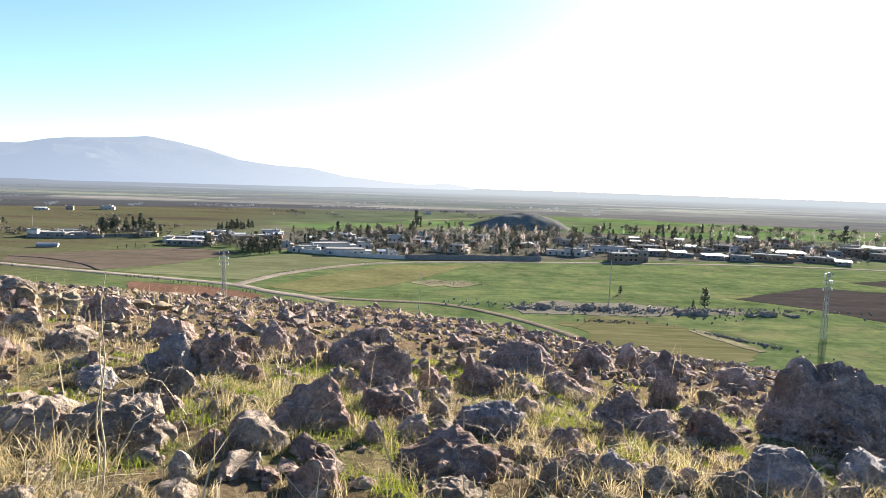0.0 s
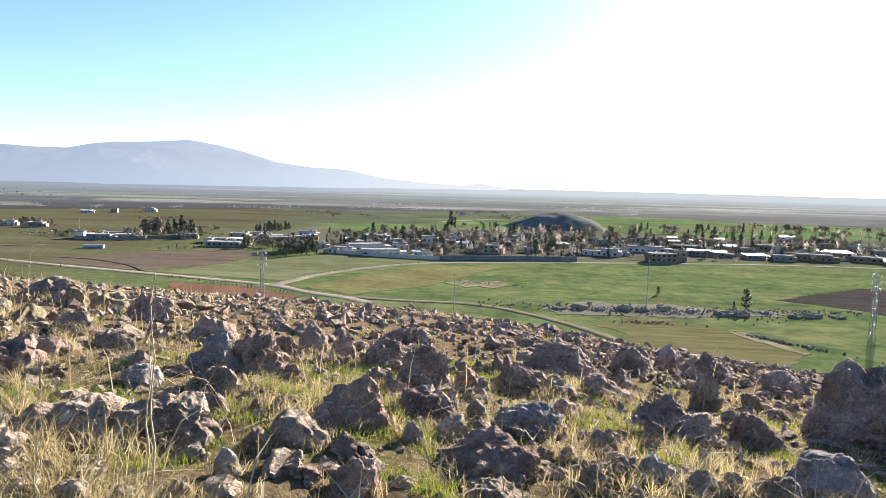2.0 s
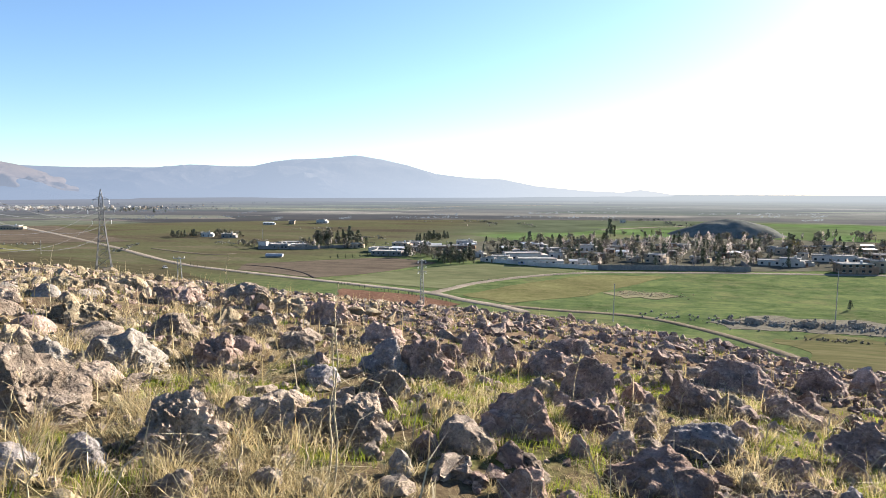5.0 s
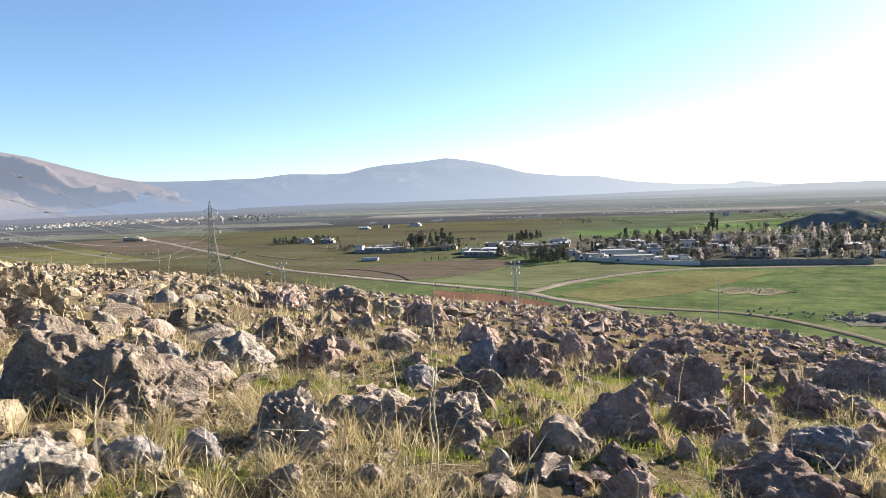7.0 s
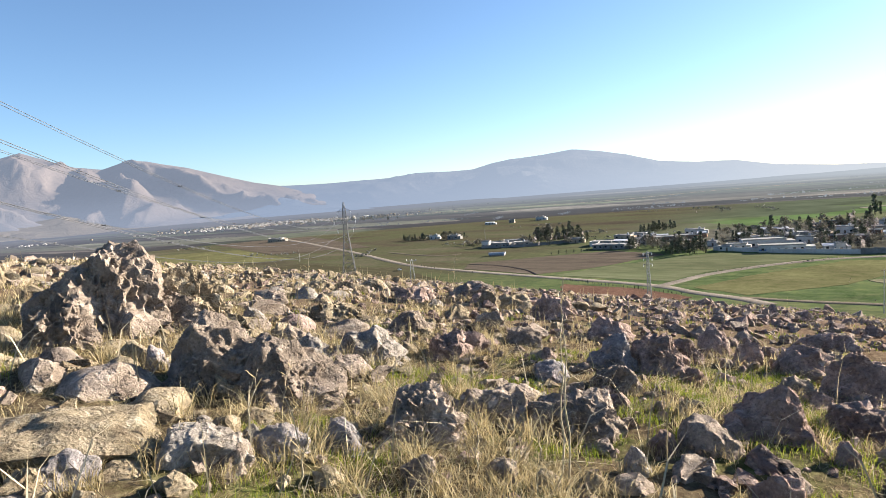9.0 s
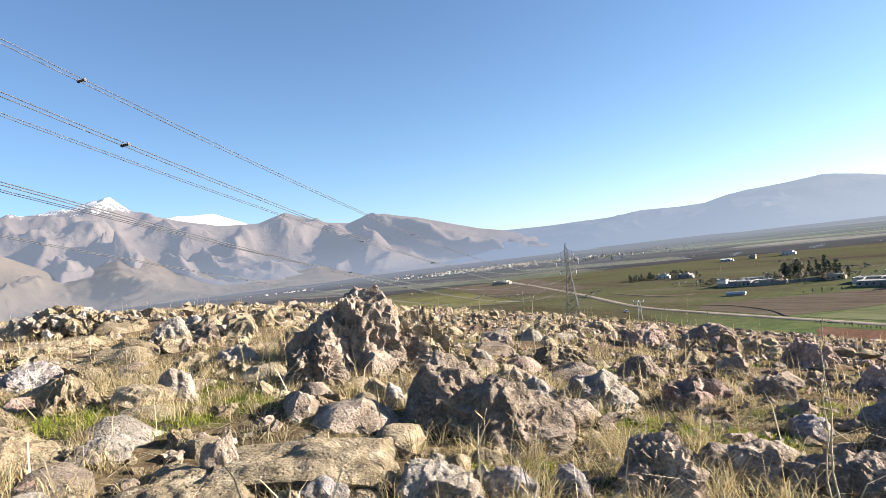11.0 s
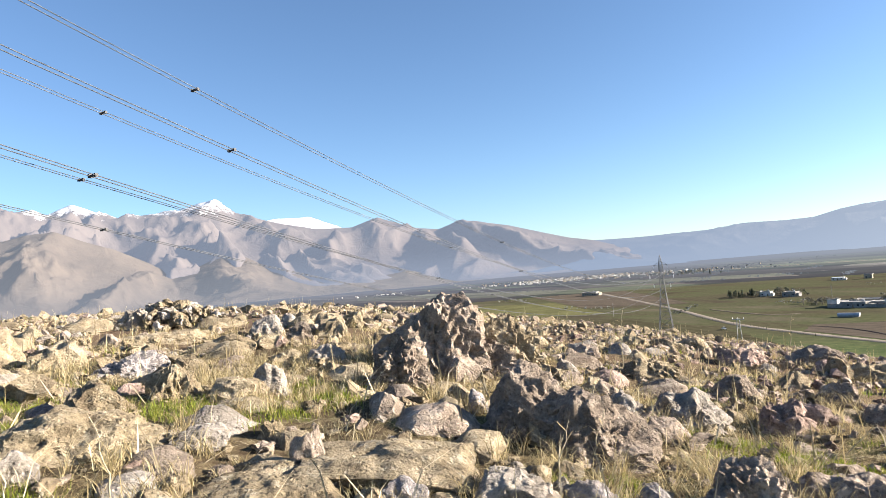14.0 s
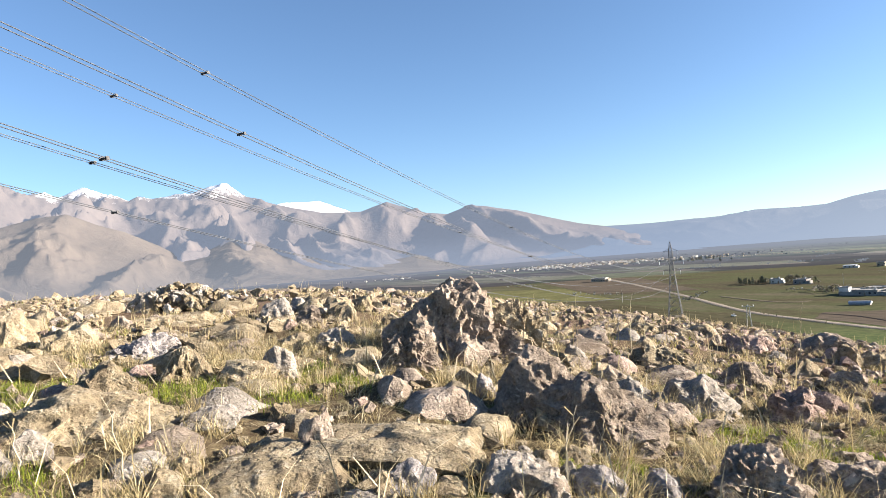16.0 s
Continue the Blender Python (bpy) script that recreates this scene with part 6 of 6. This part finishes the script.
def pylon(label):
    """A steel lattice tower with three pairs of arms and hanging insulators."""
    ob = new("pylon")
    tagged(ob, label, "pylon", "towers of the high-voltage line")
    bm = bmesh.new()
    lattice(bm, -1.5, 27.0, 4.3, 1.25, 6, 0.30, 0.15)
    lattice(bm, 27.0, 41.5, 1.25, 0.95, 6, 0.24, 0.13)
    lattice(bm, 41.5, 46.3, 0.95, 0.08, 2, 0.2, 0.12)
    part("tower_body", bm, STEEL, ob)
    for z, half in ARMS:
        for s in (-1, 1):
            bm = bmesh.new()
            for y in (-0.9, 0.9):
                beam(bm, (s * 0.9, y, z), (s * half, 0, z), 0.16)
                beam(bm, (s * 0.9, y, z + 1.5), (s * half, 0, z), 0.14)
            part("crossarm", bm, STEEL, ob)
            bm = insulator_string(s * half, z - 0.3, 9, 0.22, 0.17, 0.06)
            part("insulator", bm, CERAMIC, ob)
    return ob


tower = pylon("tall dark steel lattice pylon standing on the plain")
line_at = lambda s, off: LINE_SIDE * (32.4 + off) + LINE_WAY * s
p = line_at(390.7, 0)
tower.matrix_world = Matrix.Translation((p.x, p.y, PLAIN)) @ Matrix.Rotation(radians(LINE_AZ), 4, "Z")
q = line_at(-62, 0)
foot_z = float(hill(q.x, q.y))
tall = (14.64 + 0.1876 * 89 + 0.00031 * (62 * 62 - 729) + 2.3 - foot_z) / 40.8
other = copy_thing(tower, Matrix.Translation((q.x, q.y, foot_z)) @ Matrix.Rotation(radians(LINE_AZ), 4, "Z") @ Matrix.Diagonal((1, 1, tall, 1)))
tagged(other, "steel lattice pylon on the hill behind")

def conductor(off, z_near, z_far, ends=(-62, 390.7)):
    """A pair of cables hanging between the two towers, held apart by spacers."""
    ob = new("power_cable")
    tagged(ob, "twin aluminium high-voltage cables hanging in the sky", "cable", "cables of the high-voltage line")
    s0, s1 = 27.0, 390.7
    b = (z_far - z_near - 0.00031 * (s1 * s1 - s0 * s0)) / (s1 - s0)
    height = lambda s: z_near + b * (s - s0) + 0.00031 * (s * s - s0 * s0)
    for k in (-0.2, 0.2):
        v, n, m = [], 90, 6
        for i in range(n + 1):
            s = ends[0] + (ends[1] - ends[0]) * i / n
            c = line_at(s, off + k) + Vector((0, 0, height(s)))
            for j in range(m):
                a = 2 * math.pi * j / m
                v.append(c + 0.026 * (LINE_SIDE * math.cos(a) + Vector((0, 0, 1)) * math.sin(a)))
        w = new("cable", mesh_from("cable", v, grid_faces(n + 1, m, True), CABLE))
        w.parent = ob
    for i in range(7):
        s = ends[0] + 34.5 + 58 * i - (8 if off == -4.6 else 0)
        c = line_at(s, off) + Vector((0, 0, height(s)))
        sp = new("spacer", SPACER)
        sp.parent, sp.matrix_basis = ob, Matrix.Translation(c) @ Matrix.Rotation(radians(LINE_AZ), 4, "Z")
    return ob


SPACER = boxes_mesh("spacer", RUST_STEEL, (-0.24, 0.24, -0.05, 0.05, -0.05, 0.05), (-0.27, -0.15, -0.09, 0.09, -0.09, 0.09), (0.15, 0.27, -0.09, 0.09, -0.09, 0.09))
for (z, half), near_z in zip(ARMS, (14.64, 10.54, 7.01)):
    for s in (-1, 1):
        conductor(s * half, near_z, PLAIN + z - 2.3)


def lattice_pole(x, y, h, turn, label):
    """A slim pale lattice mast with short arms and white insulators."""
    ob = new("power_pole")
    tagged(ob, label, "power pole", "lattice masts of the local line")
    bm = bmesh.new()
    lattice(bm, -0.8, h, 0.75, 0.28, 9, 0.13, 0.07)
    part("mast", bm, WHITE_STEEL, ob)
    for k, z in enumerate((h - 0.4, h - 2.6, h - 4.8)):
        bm = bmesh.new()
        beam(bm, (-1.7, 0, z), (1.7, 0, z), 0.16)
        beam(bm, (-1.6, 0, z), (0, 0, z - 0.8), 0.09)
        beam(bm, (1.6, 0, z), (0, 0, z - 0.8), 0.09)
        part("crossarm", bm, WHITE_STEEL, ob)
        for s in (-1, 1):
            bm = insulator_string(s * 1.6, z - 0.2, 5, 0.17, 0.17, 0.08)
            part("insulator", bm, CERAMIC, ob)
    ob.matrix_world = Matrix.Translation((x, y, float(hill(x, y)))) @ Matrix.Rotation(turn, 4, "Z")


lattice_pole(-83, 245, 18.2, 0.5, "pale lattice power mast beside the road junction")
lattice_pole(123, 205, 21.5, 0.2, "pale lattice power mast in the green field")


def twin_pole(x, y, h, turn):
    ob = new("power_pole")
    tagged(ob, "twin-legged pale power pole with a crossarm", "power pole")
    for s in (-1, 1):
        bm = bmesh.new()
        bmesh.ops.create_cone(bm, cap_ends=True, segments=8, radius1=0.26, radius2=0.15, depth=h + 1, matrix=Matrix.Translation((s * 0.9, 0, h / 2 - 0.5)) @ Matrix.Rotation(-s * 0.05, 4, "Y"))
        part("leg", bm, WHITE_STEEL, ob)
    bm = bmesh.new()
    beam(bm, (-2.8, 0, h - 0.6), (2.8, 0, h - 0.6), 0.26)
    beam(bm, (-1.0, 0, h * 0.55), (1.0, 0, h * 0.75), 0.14)
    beam(bm, (1.0, 0, h * 0.55), (-1.0, 0, h * 0.75), 0.14)
    part("crossarm", bm, WHITE_STEEL, ob)
    for x0 in (-2.5, 0, 2.5):
        bm = insulator_string(x0, h + 0.25, 4, 0.2, 0.2, 0.09)
        part("insulator", bm, CERAMIC, ob)
    ob.matrix_world = Matrix.Translation((x, y, float(hill(x, y)))) @ Matrix.Rotation(turn, 4, "Z")


twin_pole(-216, 266, 13.0, 0.4)


def plain_pole(x, y, h, lean):
    ob = new("utility_pole")
    tagged(ob, "thin grey utility pole with a short crossarm", "utility pole", "thin poles on the plain")
    bm = bmesh.new()
    bmesh.ops.create_cone(bm, cap_ends=True, segments=8, radius1=0.17, radius2=0.10, depth=h + 1, matrix=Matrix.Translation((0, 0, h / 2 - 0.5)))
    part("pole", bm, WHITE_STEEL, ob)
    bm = bmesh.new()
    beam(bm, (-0.8, 0, h - 0.4), (0.8, 0, h - 0.4), 0.12)
    part("crossarm", bm, WOOD, ob)
    ob.matrix_world = Matrix.Translation((x, y, float(hill(x, y)))) @ Matrix.Rotation(lean, 4, "Y")


plain_pole(63, 241, 20.0, 0.01)
plain_pole(-8, 232, 13.5, 0.02)
plain_pole(-410, 360, 11, 0.0)
plain_pole(-330, 520, 10, 0.0)


# ---- hedges and tree lines far out on the plain ----
def tree_line(count, rows, seed, r0, r1, az0, az1, label):
    """Low dark tree rows and bushes, too far to count."""
    g = random.Random(seed)
    vs, fs = [], []
    for _ in range(rows):
        az, r = radians(g.uniform(az0, az1)), r0 + (r1 - r0) * g.random() ** 1.3
        x, y = -r * math.sin(az), r * math.cos(az)
        way = radians(g.choice((20, 28, 110, 15)) + g.uniform(-8, 8))
        ln = g.uniform(30, 170) * r / 1000
        for _ in range(count):
            u = g.uniform(-0.5, 0.5) * ln
            h = g.uniform(1.2, 3.6) * (0.7 + r / 3000)
            c = Vector((x + u * math.cos(way) + g.gauss(0, 2.5), y + u * math.sin(way) + g.gauss(0, 2.5), PLAIN + 0.8))
            for _ in range(5):
                o = len(vs)
                q = c + Vector((g.gauss(0, 0.5) * h, g.gauss(0, 0.5) * h, g.uniform(0.1, 0.8) * h))
                vs += [q + Vector((g.uniform(-1, 1), g.uniform(-1, 1), g.uniform(-0.7, 0.7))) * h * 0.5 for _ in range(4)]
                fs += [(o, o + 1, o + 2), (o, o + 2, o + 3), (o, o + 3, o + 1), (o + 1, o + 3, o + 2)]
    # rows beyond 1000 m use the foliage with haze painted on as emission
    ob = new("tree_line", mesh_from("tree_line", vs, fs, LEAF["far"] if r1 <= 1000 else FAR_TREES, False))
    return tagged(ob, label, "trees", kind="stuff")


tree_line(14, 28, 41, 520, 1000, -38, 62, "dark hedges and bushes between far fields")
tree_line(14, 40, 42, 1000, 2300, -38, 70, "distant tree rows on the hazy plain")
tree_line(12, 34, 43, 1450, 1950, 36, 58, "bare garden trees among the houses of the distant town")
